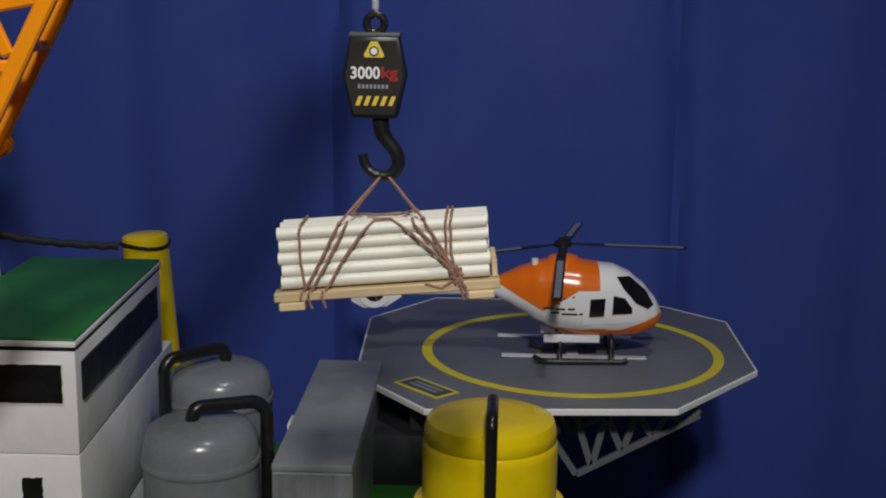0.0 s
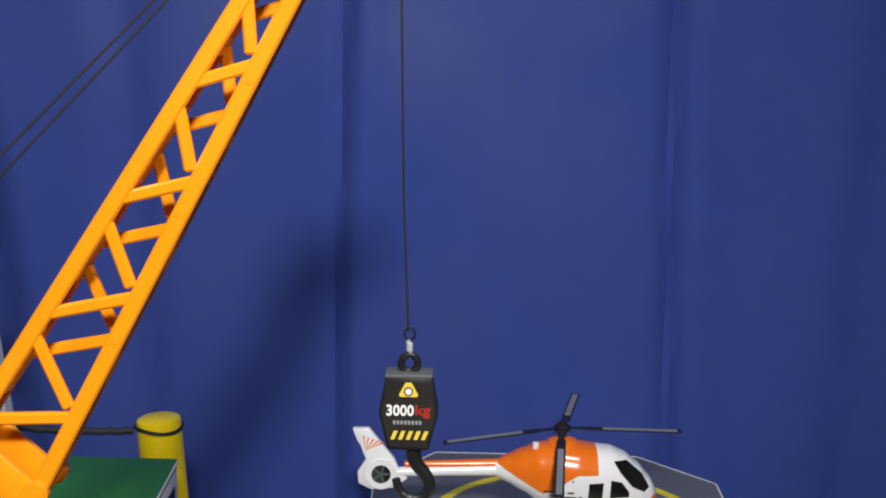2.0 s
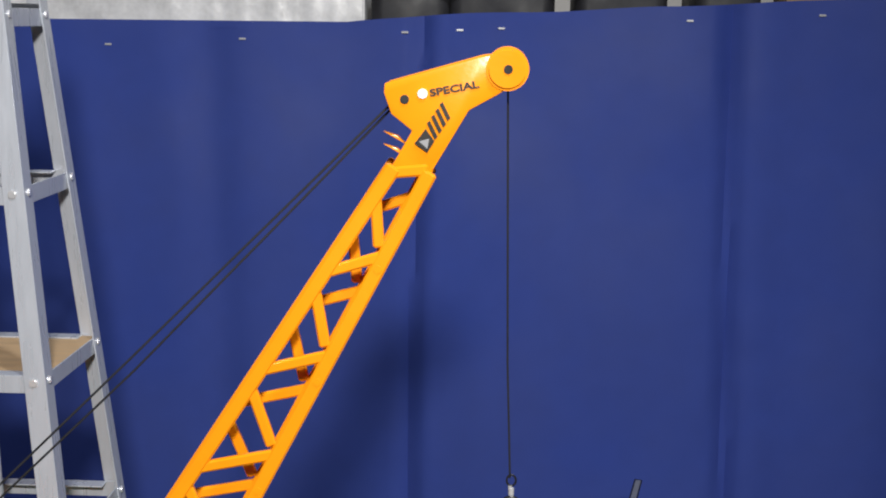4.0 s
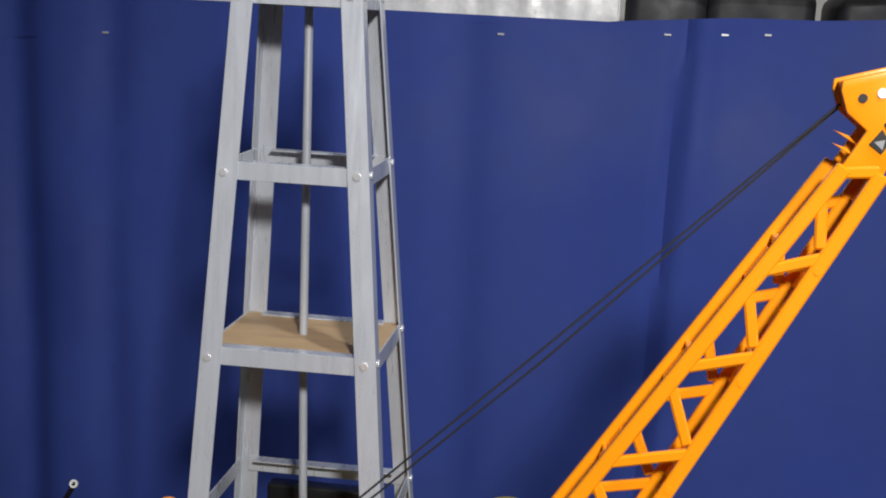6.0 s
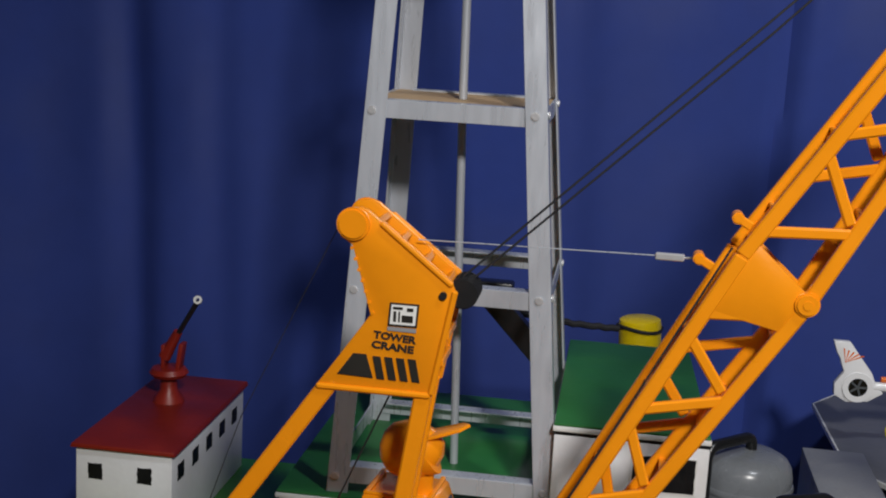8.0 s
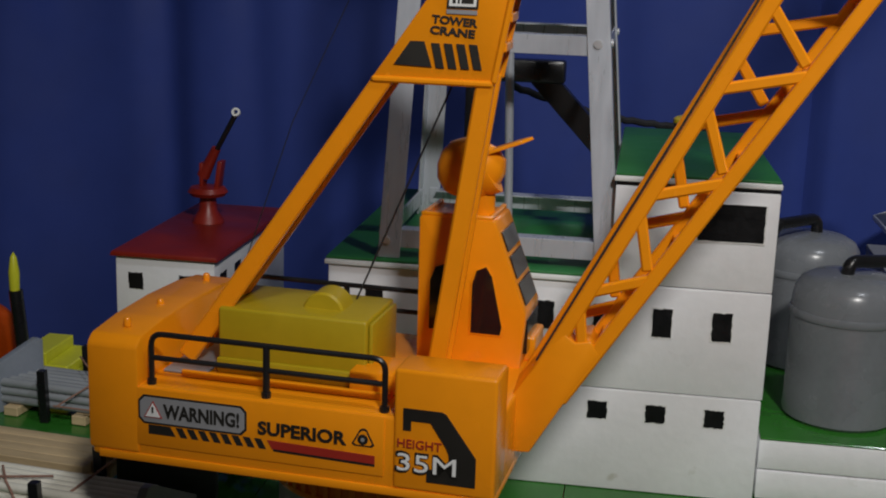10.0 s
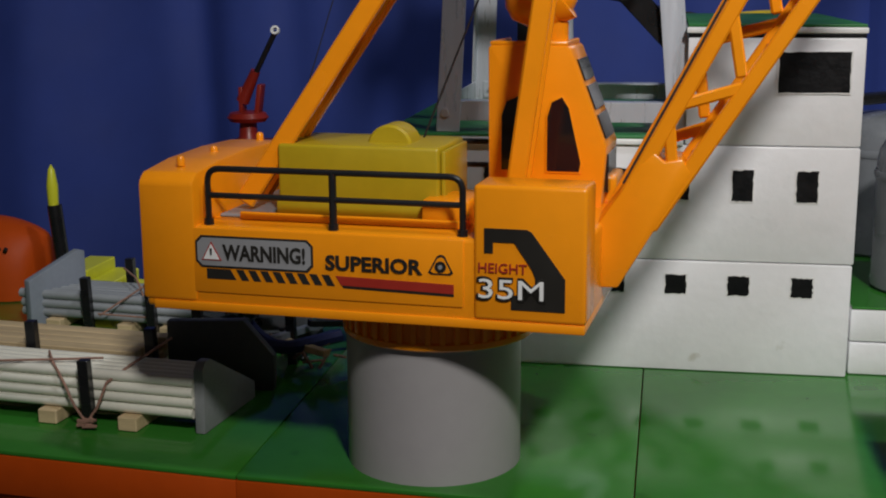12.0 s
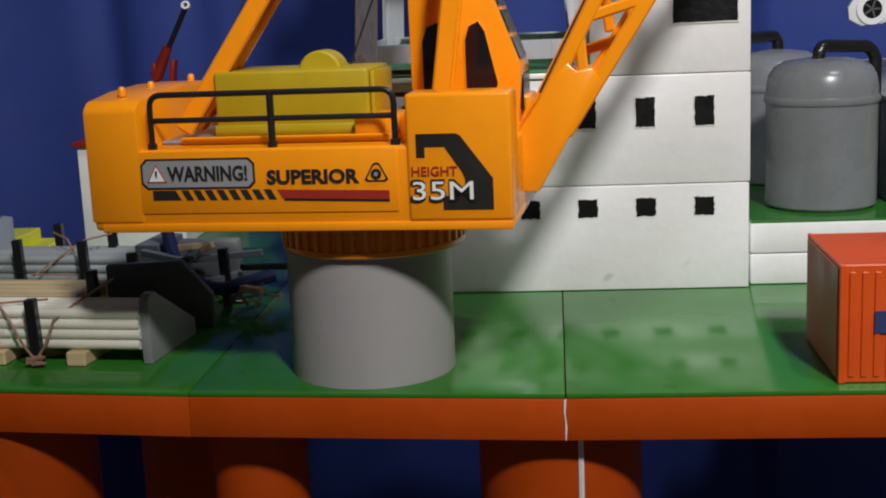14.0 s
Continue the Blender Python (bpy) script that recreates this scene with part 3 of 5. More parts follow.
part("bracket", box(-0.009, -0.004, -0.008, 0.010, 0.046, 0.078, 0.001), REDP, gun)
part("bracket", moved(box(0.004, 0.010, -0.008, 0.010, 0.046, 0.083, 0.001), pose(0, 0, 0, 0, 8, 0)), REDP, gun)
part("breech", tube([(-0.006, 0.0, 0.060), (0.014, -0.006, 0.098)], 0.0085, 14, None, 0.7), REDP, gun)
barrel_part = part("barrel", tube([(0.014, -0.006, 0.095), (0.046, -0.024, 0.146)], 0.0034, 12), BLACK, gun, "dark barrel")
part("muzzle", lathe([(0.0028, -0.001), (0.0055, -0.001), (0.0055, 0.003), (0.0028, 0.003)], 20), WHITEST, barrel_part, "white muzzle ring")
barrel_part.children[0].matrix_basis = Matrix.Translation((0.047, -0.0255, 0.148)) @ Vector((0.02, -0.9, 0.4)).to_track_quat("Z", "Y").to_matrix().to_4x4()

# ---- the grey pipe under the crane ----
CX, CY = -0.003, -0.080
pedestal = thing("pipe_pedestal", CX, CY, 0.0, "short grey plastic pipe standing on the green deck", "pipe")
part("pipe", lathe([(0.056, 0), (0.0615, 0), (0.0615, 0.0955), (0.056, 0.0955), (0.056, 0.0)], 64), PVC, pedestal)
part("pipe_rim", lathe([(0.0545, 0.0925), (0.0623, 0.0925), (0.0627, 0.0935), (0.0627, 0.0953), (0.0545, 0.0953), (0.0545, 0.0925)], 64), PVC, pedestal)

# ---- the toy tower crane ----
crane = thing("toy_crane", CX, CY, 0.101, "orange plastic toy tower crane with lattice boom", "toy crane")
BODY = pose(0.0045, 0, -0.101, 0, 0, -5.0)      # the body's own axes, z from the deck
FV = -0.0915                                # the body's front face


def crane_part(name, bm, mat, parent=None, label=""):
    return part(name, moved(bm, BODY), mat, parent or crane, label)


ring = crane_part("slewing_ring", lathe([(0, 0.0957), (0.0665, 0.0957), (0.0680, 0.0970), (0.0680, 0.1005), (0.0655, 0.1015), (0.0655, 0.122), (0, 0.122)], 72), CRANE)
for k in range(44):
    a = 2 * math.pi * k / 44
    bm = moved(box(0.0645, 0.0685, -0.0020, 0.0020, 0.101, 0.1225, 0.0006, 1), pose(0, 0, 0, 0, 0, math.degrees(a)))
    crane_part("tooth", bm, CRANE, ring)

body = crane_part("body", box(-0.178, 0.116, FV, 0.094, 0.1225, 0.1785, 0.003, 3), CRANE)
crane_part("base_lip", box(-0.172, 0.1163, FV - 0.0012, 0.0952, 0.1215, 0.1275, 0.001, 2), CRANE, body)
crane_part("front_panel", box(-0.150, 0.040, FV - 0.0012, FV + 0.001, 0.1345, 0.1775, 0.0008, 2), CRANE, body)
# counterweight with a rounded top at the tail
cw = [(-0.0932, 0.1280), (-0.0932, 0.2065), (-0.086, 0.2125), (-0.05, 0.2165), (0.0, 0.218), (0.05, 0.2165), (0.086, 0.2125), (0.0955, 0.2065), (0.0955, 0.1280)]
weight = crane_part("counterweight", prism(cw, -0.1795, -0.140, "x", 0.0028), CRANE)
for y in (-0.072, -0.02, 0.062):
    crane_part("peg", moved(lathe([(0, 0), (0.0028, 0), (0.0028, 0.005), (0.0018, 0.0065), (0, 0.007)], 12), pose(-0.158, y, 0.2145)), CRANE, weight)
block = crane_part("front_block", box(0.0465, 0.1168, FV - 0.0016, -0.058, 0.1275, 0.2125, 0.0026, 3), CRANE)
crane_part("rear_block", box(0.043, 0.1150, 0.055, 0.0945, 0.178, 0.198, 0.0026, 3), CRANE)
crane_part("step_plate", box(0.004, 0.036, -0.060, -0.02, 0.1786, 0.196, 0.002), CRANE, body)
crane_part("deck_rib", box(-0.12, 0.036, -0.066, -0.063, 0.1786, 0.184, 0.0008, 1), CRANE, body)
crane_part("deck_plate", box(-0.137, -0.105, -0.06, 0.05, 0.1786, 0.181, 0.0008, 1), GREYW, body, "grey metal plate")


def railing(y):
    r = 0.0021
    z0, z1 = 0.1785, 0.2155
    rail = crane_part("railing", tube(rounded([(-0.133, y, z0), (-0.133, y, z1), (0.038, y, z1), (0.038, y, z0)], 0.009, 6), r, 10), BLACK, None, "black plastic railing")
    crane_part("mid_bar", tube([(-0.133, y, 0.198), (0.038, y, 0.198)], r * 0.95, 10), BLACK, rail)
    crane_part("upright", tube([(-0.047, y, z0), (-0.047, y, z1)], r * 1.2, 10), BLACK, rail)
    for x in (-0.133, -0.047, 0.038):
        crane_part("foot", tube([(x, y, z0), (x, y, z0 + 0.004)], r * 1.6, 10), BLACK, rail)


railing(FV + 0.006)
railing(0.088)

winch = crane_part("winch_cover", box(-0.100, 0.012, -0.046, 0.022, 0.184, 0.2275, 0.0022, 3), OLIVE, None, "olive yellow plastic winch cover")
crane_part("cover_base", box(-0.101, 0.013, -0.048, 0.024, 0.1786, 0.190, 0.0016, 2), OLIVE, winch)
crane_part("end_rib", box(0.0125, 0.0155, -0.042, 0.018, 0.182, 0.225, 0.001, 2), OLIVE, winch)
crane_part("drum_bulge", moved(lathe([(0, -0.013), (0.0145, -0.013), (0.016, -0.011), (0.016, 0.011), (0.0145, 0.013), (0, 0.013)], 32), pose(-0.028, -0.012, 0.2235, 90, 0, 0)), OLIVE, winch)


# frame and boom lie in one upright plane, turned a little from the body
def frame_point(x, z, v=0.0):
    """World x and z, and v across the plane."""
    return Vector((x - CX, -0.089 + 0.015 * (x - 0.08) + v - CY, z - 0.101))


def frame_prism(points, v0, v1, bevel=0.0008):
    bm = prism(points, v0, v1, "y", bevel)
    for v in bm.verts:
        v.co = frame_point(v.co.x, v.co.z, v.co.y)
    return bm


def frame_bar(a, b, w, h, v, name, parent, mat=None):
    return part(name, bar(frame_point(*a, v), frame_point(*b, v), w, h, (0, 1, 0), 0.0014), mat or CRANE, parent)


GANTRY = [(0.006, 0.396), (0.0865, 0.3945), (0.0910, 0.398), (0.1040, 0.472), (0.1008, 0.4785), (0.0395, 0.5262), (0.0335, 0.5285), (0.0225, 0.526), (0.0170, 0.516), (0.0200, 0.506),
          (0.0285, 0.501), (0.0435, 0.4515)]
gantry = part("gantry", frame_prism(GANTRY, -0.022, -0.018), CRANE, crane)
part("gantry_plate", frame_prism(GANTRY, 0.018, 0.022), CRANE, gantry)
for a, b in (((0.006, 0.396), (0.0895, 0.3955)), ((0.0895, 0.396), (0.1032, 0.474)), ((0.1012, 0.477), (0.048, 0.5185))):
    for v in (-0.0215, 0.0215):
        frame_bar(a, b, 0.0045, 0.0052, v, "edge_rib", gantry)
for v in (-0.0235, 0.0235):
    part("pulley_cheek", moved(disc((0, 0, 0), (0, 1, 0), 0.0118, 0.007, 32, 0.0018), Matrix.Translation(frame_point(0.0290, 0.5165, v))), CRANE, gantry)
for x, z in ((0.045, 0.5165), (0.061, 0.5040), (0.079, 0.4905), (0.0960, 0.4775)):
    part("cross_bar", bar(frame_point(x, z, -0.02), frame_point(x, z, 0.02), 0.005, 0.0065, (1, 0, 0.8)), CRANE, gantry)
for x, z in ((0.0985, 0.44), (0.0955, 0.42)):
    part("cross_bar", bar(frame_point(x, z, -0.02), frame_point(x, z, 0.02), 0.004, 0.006, (0, 0, 1)), CRANE, gantry)
for k in range(7):
    t = k / 6
    part("rivet", moved(disc((0, 0, 0), (0, 1, 0), 0.0013, 0.0012, 8), Matrix.Translation(frame_point(0.0285 + 0.0165 * t, 0.499 - 0.046 * t, -0.0225))), CRANE, gantry)
part("pin", moved(disc((0, 0, 0), (0, 1, 0), 0.0028, 0.049, 16), Matrix.Translation(frame_point(0.0950, 0.4700))), BLACK, gantry, "black pin")
sheave = part("sheave", moved(disc((0, 0, 0), (0, 1, 0), 0.0085, 0.026, 28, 0.001), Matrix.Translation(frame_point(0.1075, 0.4700))), BLACK, gantry, "black rope wheel")
for v in (-0.012, -0.004, 0.004, 0.012):
    part("wheel_rim", moved(disc((0, 0, 0), (0, 1, 0), 0.0112, 0.0025, 28, 0.0008), Matrix.Translation(frame_point(0.1075, 0.4700, v))), BLACK, sheave)
for v in (-0.018, 0.018):
    leg = frame_bar((0.018, 0.402), (-0.128, 0.186), 0.0135, 0.008, v, "rear_leg", crane)
    part("leg_rib", bar(frame_point(0.018, 0.398, v * 0.72), frame_point(-0.126, 0.184, v * 0.72), 0.006, 0.005, (0, 1, 0), 0.0006), CRANE, leg)
    frame_bar((0.0845, 0.400), (0.0555, 0.186), 0.0125, 0.008, v, "front_leg", crane)
part("leg_joint", bar(frame_point(-0.05, 0.302, -0.018), frame_point(-0.05, 0.302, 0.018), 0.006, 0.010, (0.5, 0, 1)), CRANE, crane)

# gantry stickers
part("stripe", frame_prism([(0.0215, 0.4065), (0.0475, 0.4055), (0.0420, 0.4225), (0.0325, 0.4225)], -0.0233, -0.0222, 0), STICKER, gantry, "black sticker stripe")
for k in range(4):
    x = 0.0505 + 0.0085 * k
    part("stripe", frame_prism([(x, 0.4052), (x + 0.0055, 0.4050), (x + 0.0018, 0.4215), (x - 0.0037, 0.4217)], -0.0233, -0.0222, 0), STICKER, gantry, "black sticker stripe")
part("badge", frame_prism([(0.0565, 0.4450), (0.0775, 0.4450), (0.0785, 0.4620), (0.0575, 0.4620)], -0.0231, -0.0222, 0), STICKER, gantry, "small square badge")
part("badge_field", frame_prism([(0.0580, 0.4465), (0.0762, 0.4465), (0.0770, 0.4607), (0.0588, 0.4607)], -0.0236, -0.0230, 0), WHITEST, gantry)
for k, (a, b, z, h) in enumerate(((0.0605, 0.0625, 0.4485, 0.0075), (0.0640, 0.0652, 0.4485, 0.0075), (0.0665, 0.0745, 0.4485, 0.0050), (0.060, 0.067, 0.4575, 0.0018), (0.070, 0.0745, 0.4565, 0.0025))):
    part("badge_bar", frame_prism([(a, z), (b, z), (b, z + h), (a, z + h)], -0.0240, -0.0235, 0), STICKER, gantry)
part("badge_note", frame_prism([(0.0565, 0.4415), (0.0770, 0.4412), (0.0770, 0.4440), (0.0565, 0.4442)], -0.0231, -0.0222, 0), GREYST, gantry)
base = Matrix.Translation((-CX, -CY, -0.101))
for text, x, z, w in (("TOWER", 0.0465, 0.4350, 0.0310), ("CRANE", 0.0455, 0.4278, 0.0305)):
    y = -0.089 + 0.015 * (x - 0.08) - 0.0222
    part("lettering", lettering(text, base @ Matrix.Translation((x, y, z)) @ pose(0, 0, 0, 0, 4, 1), w, 0.0056, 0.0008, 0.036), STICKER, gantry)

# cab
cab_out = [(0.040, 0.180), (0.107, 0.180), (0.1105, 0.237), (0.0885, 0.305), (0.0860, 0.3065), (0.041, 0.3065), (0.0395, 0.305)]
CAB = pose(0.0645, 0.036, -0.017) @ Matrix.Diagonal((1.18, 0.8, 1, 1)) @ pose(-0.075, 0.012, 0)


def cab_piece(name, bm, mat, parent=None, label=""):
    return crane_part(name, moved(bm, CAB), mat, parent, label)


cab = cab_piece("cab", prism([(x - CX, z) for x, z in cab_out], -0.012, 0.056, "y", 0.0022), CRANE)


def cab_window(pts, v, label="dark cab window"):
    return cab_piece("cab_window", prism([(x - CX, z) for x, z in pts], v - 0.0007, v + 0.0007, "y"), GLASSB, cab, label)


def window_rim(pts):
    cx, cz = sum(p[0] for p in pts) / len(pts), sum(p[1] for p in pts) / len(pts)
    wide = [(cx + (x - cx) * 1.14, cz + (z - cz) * 1.06) for x, z in pts]
    cab_piece("window_rim", prism([(x - CX, z) for x, z in wide], -0.0132, -0.0118, "y", 0.0004), CRANE, cab)


for pts in ([(0.048, 0.220), (0.0655, 0.220), (0.0665, 0.258), (0.0640, 0.268), (0.058, 0.2715), (0.051, 0.268), (0.048, 0.258)],
            [(0.0755, 0.220), (0.0945, 0.220), (0.0955, 0.226), (0.0880, 0.264), (0.0840, 0.2715), (0.0780, 0.268), (0.0755, 0.258)]):
    window_rim(pts)
    cab_window(pts, -0.0132)
for z0, z1 in ((0.243, 0.259), (0.263, 0.279), (0.283, 0.297)):
    xs = [0.1105 - 0.022 * (z - 0.237) / 0.068 for z in (z0, z1)]
    pts = [(xs[0] - CX + 0.0012, z0), (xs[1] - CX + 0.0012, z1), (xs[1] - CX - 0.001, z1), (xs[0] - CX - 0.001, z0)]
    cab_piece("cab_window", prism(pts, -0.004, 0.048, "y"), GLASSB, cab, "dark cab front window")
cab_piece("cab_window", box(0.1080 - CX, 0.1112 - CX, -0.004, 0.048, 0.205, 0.232, 0.0004, 1), GLASSB, cab, "dark cab front window")
cab_piece("roof_rim", box(0.0405 - CX, 0.0865 - CX, -0.0115, -0.008, 0.306, 0.3095, 0.0008, 1), CRANE, cab)
cab_piece("roof_rim", box(0.0405 - CX, 0.044 - CX, -0.008, 0.055, 0.306, 0.3095, 0.0008, 1), CRANE, cab)
cab_piece("roof_rim", box(0.083 - CX, 0.0865 - CX, -0.008, 0.055, 0.306, 0.3095, 0.0008, 1), CRANE, cab)
# round lamp with a peak over the cab
lamp = cab_piece("beacon", moved(lathe([(0, -0.024), (0.0115, -0.022), (0.018, -0.015), (0.0215, -0.005), (0.0220, 0.005), (0.0190, 0.014), (0.012, 0.020), (0, 0.0225)], 32),
                                  pose(0.0705, 0.016, 0.341, 0, 18, 0)), CRANE, None, "round orange beacon with a peaked cap")
cab_piece("peak", moved(prism([(0.004, -0.016), (0.030, -0.012), (0.036, 0.0), (0.030, 0.012), (0.004, 0.016)], -0.001, 0.0015, "z", 0.0006), pose(0.077, 0.014, 0.352, 0, -24, 0)), CRANE, lamp)
cab_piece("lens", moved(lathe([(0, -0.012), (0.010, -0.011), (0.015, -0.004), (0.0155, 0.003), (0, 0.004)], 24), pose(0.0815, 0.013, 0.337, 0, 60, 0)), CRANE, lamp)
cab_piece("beacon_stem", lathe([(0, 0.305), (0.008, 0.305), (0.008, 0.322), (0, 0.322)], 20, 0.079, 0.016), CRANE, lamp)

# boom
UP = [(0.1165, 0.170), (0.2975, 0.5140), (0.4925, 0.8150)]
LOW = [(0.1450, 0.175), (0.3425, 0.4810), (0.5165, 0.8115)]


def along(line, z):
    for (x0, z0), (x1, z1) in zip(line, line[1:]):
        if z <= z1 or (x1, z1) == line[-1]:
            return x0 + (x1 - x0) * (z - z0) / (z1 - z0)


boom = part("boom", frame_prism([(0.106, 0.135), (0.126, 0.135), (0.171, 0.212), (0.165, 0.221), (0.154, 0.219), (0.147, 0.225), (0.138, 0.216), (0.1080, 0.172)], -0.0226, 0.0226, 0.0015), CRANE, crane)
TV = 0.0185
for v in (-TV, TV):
    lean = -0.002 if v > 0 else 0.0          # the rear side stands a little aslant
    for line in (UP, LOW):
        for a, b in zip(line, line[1:]):
            frame_bar((a[0] + lean, a[1]), (b[0] + lean, b[1]), 0.0105, 0.0070, v, "chord", boom)
    lower = (0.198, 0.2615, 0.3315, 0.405, 0.473)
    upper = (0.533, 0.606, 0.678, 0.748, 0.812)
    if v > 0:
        # the rear side's braces stand half a bay higher
        lower = (0.232, 0.300, 0.375, 0.4405)
        upper = (0.570, 0.643, 0.716, 0.784)
    for zs in (lower, upper):
        for k, z in enumerate(zs):
            rise = 0.0055 if z not in (0.473, 0.533, 0.812) else 0.001
            a, b = (along(UP, z - rise) + 0.002 + lean, z - rise), (along(LOW, z + rise) - 0.002 + lean, z + rise)
            frame_bar(a, b, 0.0078, 0.0055, v, "brace", boom)
            if k + 1 < len(zs):
                c = (along(UP, zs[k + 1] - 0.018) + 0.001 + lean, zs[k + 1] - 0.018)
                frame_bar(c, (b[0] - 0.002, b[1] + 0.006), 0.0078, 0.0055, v, "brace", boom)
    # the solid joint between the two boom halves
    part("joint_plate", frame_prism([(0.273, 0.476), (0.299, 0.522), (0.308, 0.523), (0.341, 0.493), (0.348, 0.480), (0.333, 0.462)], v - 0.0028, v + 0.0028, 0.0012), CRANE, boom)
    part("boss", moved(disc((0, 0, 0), (0, 1, 0), 0.0085, 0.009, 28, 0.0015), Matrix.Translation(frame_point(0.3435, 0.4845, v * 1.1))), CRANE, boom)
    part("boss_pin", moved(disc((0, 0, 0), (0, 1, 0), 0.0040, 0.0105, 20, 0.0008), Matrix.Translation(frame_point(0.3435, 0.4845, v * 1.1))), CRANE, boom)
    for z in (0.585, 0.665, 0.745):
        part("mark", moved(disc((0, 0, 0), (0, 1, 0), 0.0032, 0.0022, 16, 0.0005), Matrix.Translation(frame_point(along(LOW, z), z, v * 1.16))), CRANE, boom)
for z in (0.240, 0.310, 0.384, 0.452, 0.585, 0.657, 0.727, 0.790):
    part("web", bar(frame_point(along(LOW, z), z), frame_point(along(LOW, z + 0.024), z + 0.024), 0.0025, 2 * TV, (0, 1, 0)), CRANE, boom)
for z in (0.2615, 0.3315, 0.405, 0.533, 0.605, 0.667, 0.743):
    part("top_web", bar(frame_point(along(UP, z - 0.011), z - 0.011), frame_point(along(UP, z + 0.011), z + 0.011), 0.0025, 2 * TV, (0, 1, 0)), CRANE, boom)
for z in (0.22, 0.29, 0.35, 0.41, 0.455, 0.545, 0.60, 0.68, 0.76):
    for line in (UP, LOW):
        x = along(line, z)
        part("cross_bar", bar(frame_point(x, z, -TV), frame_point(x, z, TV), 0.005, 0.006, (0, 0, 1)), CRANE, boom)
for x, z in ((0.3025, 0.5335), (0.279, 0.5035)):
    part("hook_peg", bar(frame_point(x, z, -0.012), frame_point(x - 0.011, z + 0.006, -0.012), 0.006, 0.006, (0, 1, 0)), CRANE, boom)
    part("peg_knob", moved(disc((0, 0, 0), (0, 1, 0), 0.0042, 0.014, 16, 0.001), Matrix.Translation(frame_point(x - 0.010, z + 0.006, -0.012))), CRANE, boom)

def head_point(x, z, v=0.0):
    return frame_point(x - 0.006, z, v)


def head_prism(points, v0, v1, bevel=0.0008):
    return frame_prism([(x - 0.006, z) for x, z in points], v0, v1, bevel)


HEAD = [(0.4915, 0.8705), (0.4910, 0.8640), (0.4960, 0.8500), (0.5100, 0.8390), (0.5015, 0.8240), (0.4955, 0.8140), (0.5190, 0.8070), (0.5250, 0.8140),
        (0.5480, 0.8530), (0.5660, 0.8630), (0.5830, 0.8740), (0.5800, 0.8920), (0.5560, 0.8890)]
head = part("boom_head", head_prism(HEAD, -0.019, -0.014, 0.0012), CRANE, boom)
part("head_plate", head_prism(HEAD, 0.014, 0.019, 0.0012), CRANE, head)
part("head_web", head_prism([(0.4935, 0.8690), (0.4980, 0.8520), (0.515, 0.845), (0.5440, 0.8560), (0.5600, 0.8860)], -0.0145, 0.0145, 0.0008), CRANE, head)
for v in (-0.0175, 0.0175):
    part("wheel_cheek", moved(disc((0, 0, 0), (0, 1, 0), 0.0143, 0.009, 40, 0.002), Matrix.Translation(head_point(0.5730, 0.8805, v))), CRANE, head)
part("axle", moved(disc((0, 0, 0), (0, 1, 0), 0.0030, 0.0455, 16), Matrix.Translation(head_point(0.5735, 0.8805))), BLACK, head, "black axle end")
part("axle", moved(disc((0, 0, 0), (0, 1, 0), 0.0030, 0.0400, 16), Matrix.Translation(head_point(0.5050, 0.8600))), BLACK, head, "black axle end")
for z in (0.8265, 0.835):
    part("spike", head_prism([(0.500, z), (0.506, z - 0.006), (0.490, z + 0.003)], -0.012, -0.004, 0.0006), CRANE, head)
for k in range(4):
    x, z = 0.0028 * k, 0.0042 * k
    part("stripe", head_prism([(x + a, z + b) for a, b in ((0.5201, 0.8444), (0.5219, 0.846), (0.5272, 0.8355), (0.5254, 0.8335))], -0.0203, -0.0192, 0), STICKER, head, "black sticker stripe")
part("emblem", head_prism([(0.5119, 0.8307), (0.5192, 0.8406), (0.5251, 0.8324), (0.5203, 0.8247)], -0.0203, -0.0192, 0), STICKER, head, "black diamond emblem")
part("emblem_mark", head_prism([(0.5148, 0.8323), (0.5217, 0.8341), (0.5205, 0.8274)], -0.0207, -0.0202, 0), GREYST, head)
part("round_mark", moved(disc((0, 0, 0), (0, 1, 0), 0.0033, 0.0012, 18), Matrix.Translation(head_point(0.517, 0.8639, -0.0196))), WHITEST, head)
part("lettering", lettering("SPECIAL", base @ Matrix.Translation((0.5162, -0.089 + 0.015 * 0.439 - 0.0192, 0.8619)) @ pose(0, 0, 0, 0, -11.1, 1), 0.0332, 0.0050, 0.0008, 0.03), STICKER, head)


# ropes of the crane
def rope(name, pts, r, mat, label=""):
    return part(name, tube(pts, r, 6), mat, crane, label)


for dv, dz in ((-0.004, 0.0), (0.004, -0.011)):
    rope("hoist_rope", [frame_point(0.106, 0.4805 + dz * 0.8, dv), frame_point(0.305, 0.6745 + dz, dv), frame_point(0.488, 0.855 + dz * 0.3, dv)], 0.00085, ROPE, "black hoist rope")
rope("wire", [frame_point(0.070, 0.5020, 0.012), frame_point(0.240, 0.5055, 0.004)], 0.00045, ALU, "thin steel wire")
turnbuckle = part("turnbuckle", bar(frame_point(0.240, 0.5055, 0.003), frame_point(0.260, 0.5060, 0.0), 0.005, 0.005, (0, 1, 0)), STEEL, crane, "small steel turnbuckle")
rope("wire", [frame_point(0.260, 0.506, 0.0), frame_point(0.270, 0.5085, -0.01)], 0.0008, STEEL)
rope("winch_rope", [Vector((-0.008, 0.010, 0.126)), frame_point(0.062, 0.400, 0.0)], 0.0008, ROPE, "black winch rope")
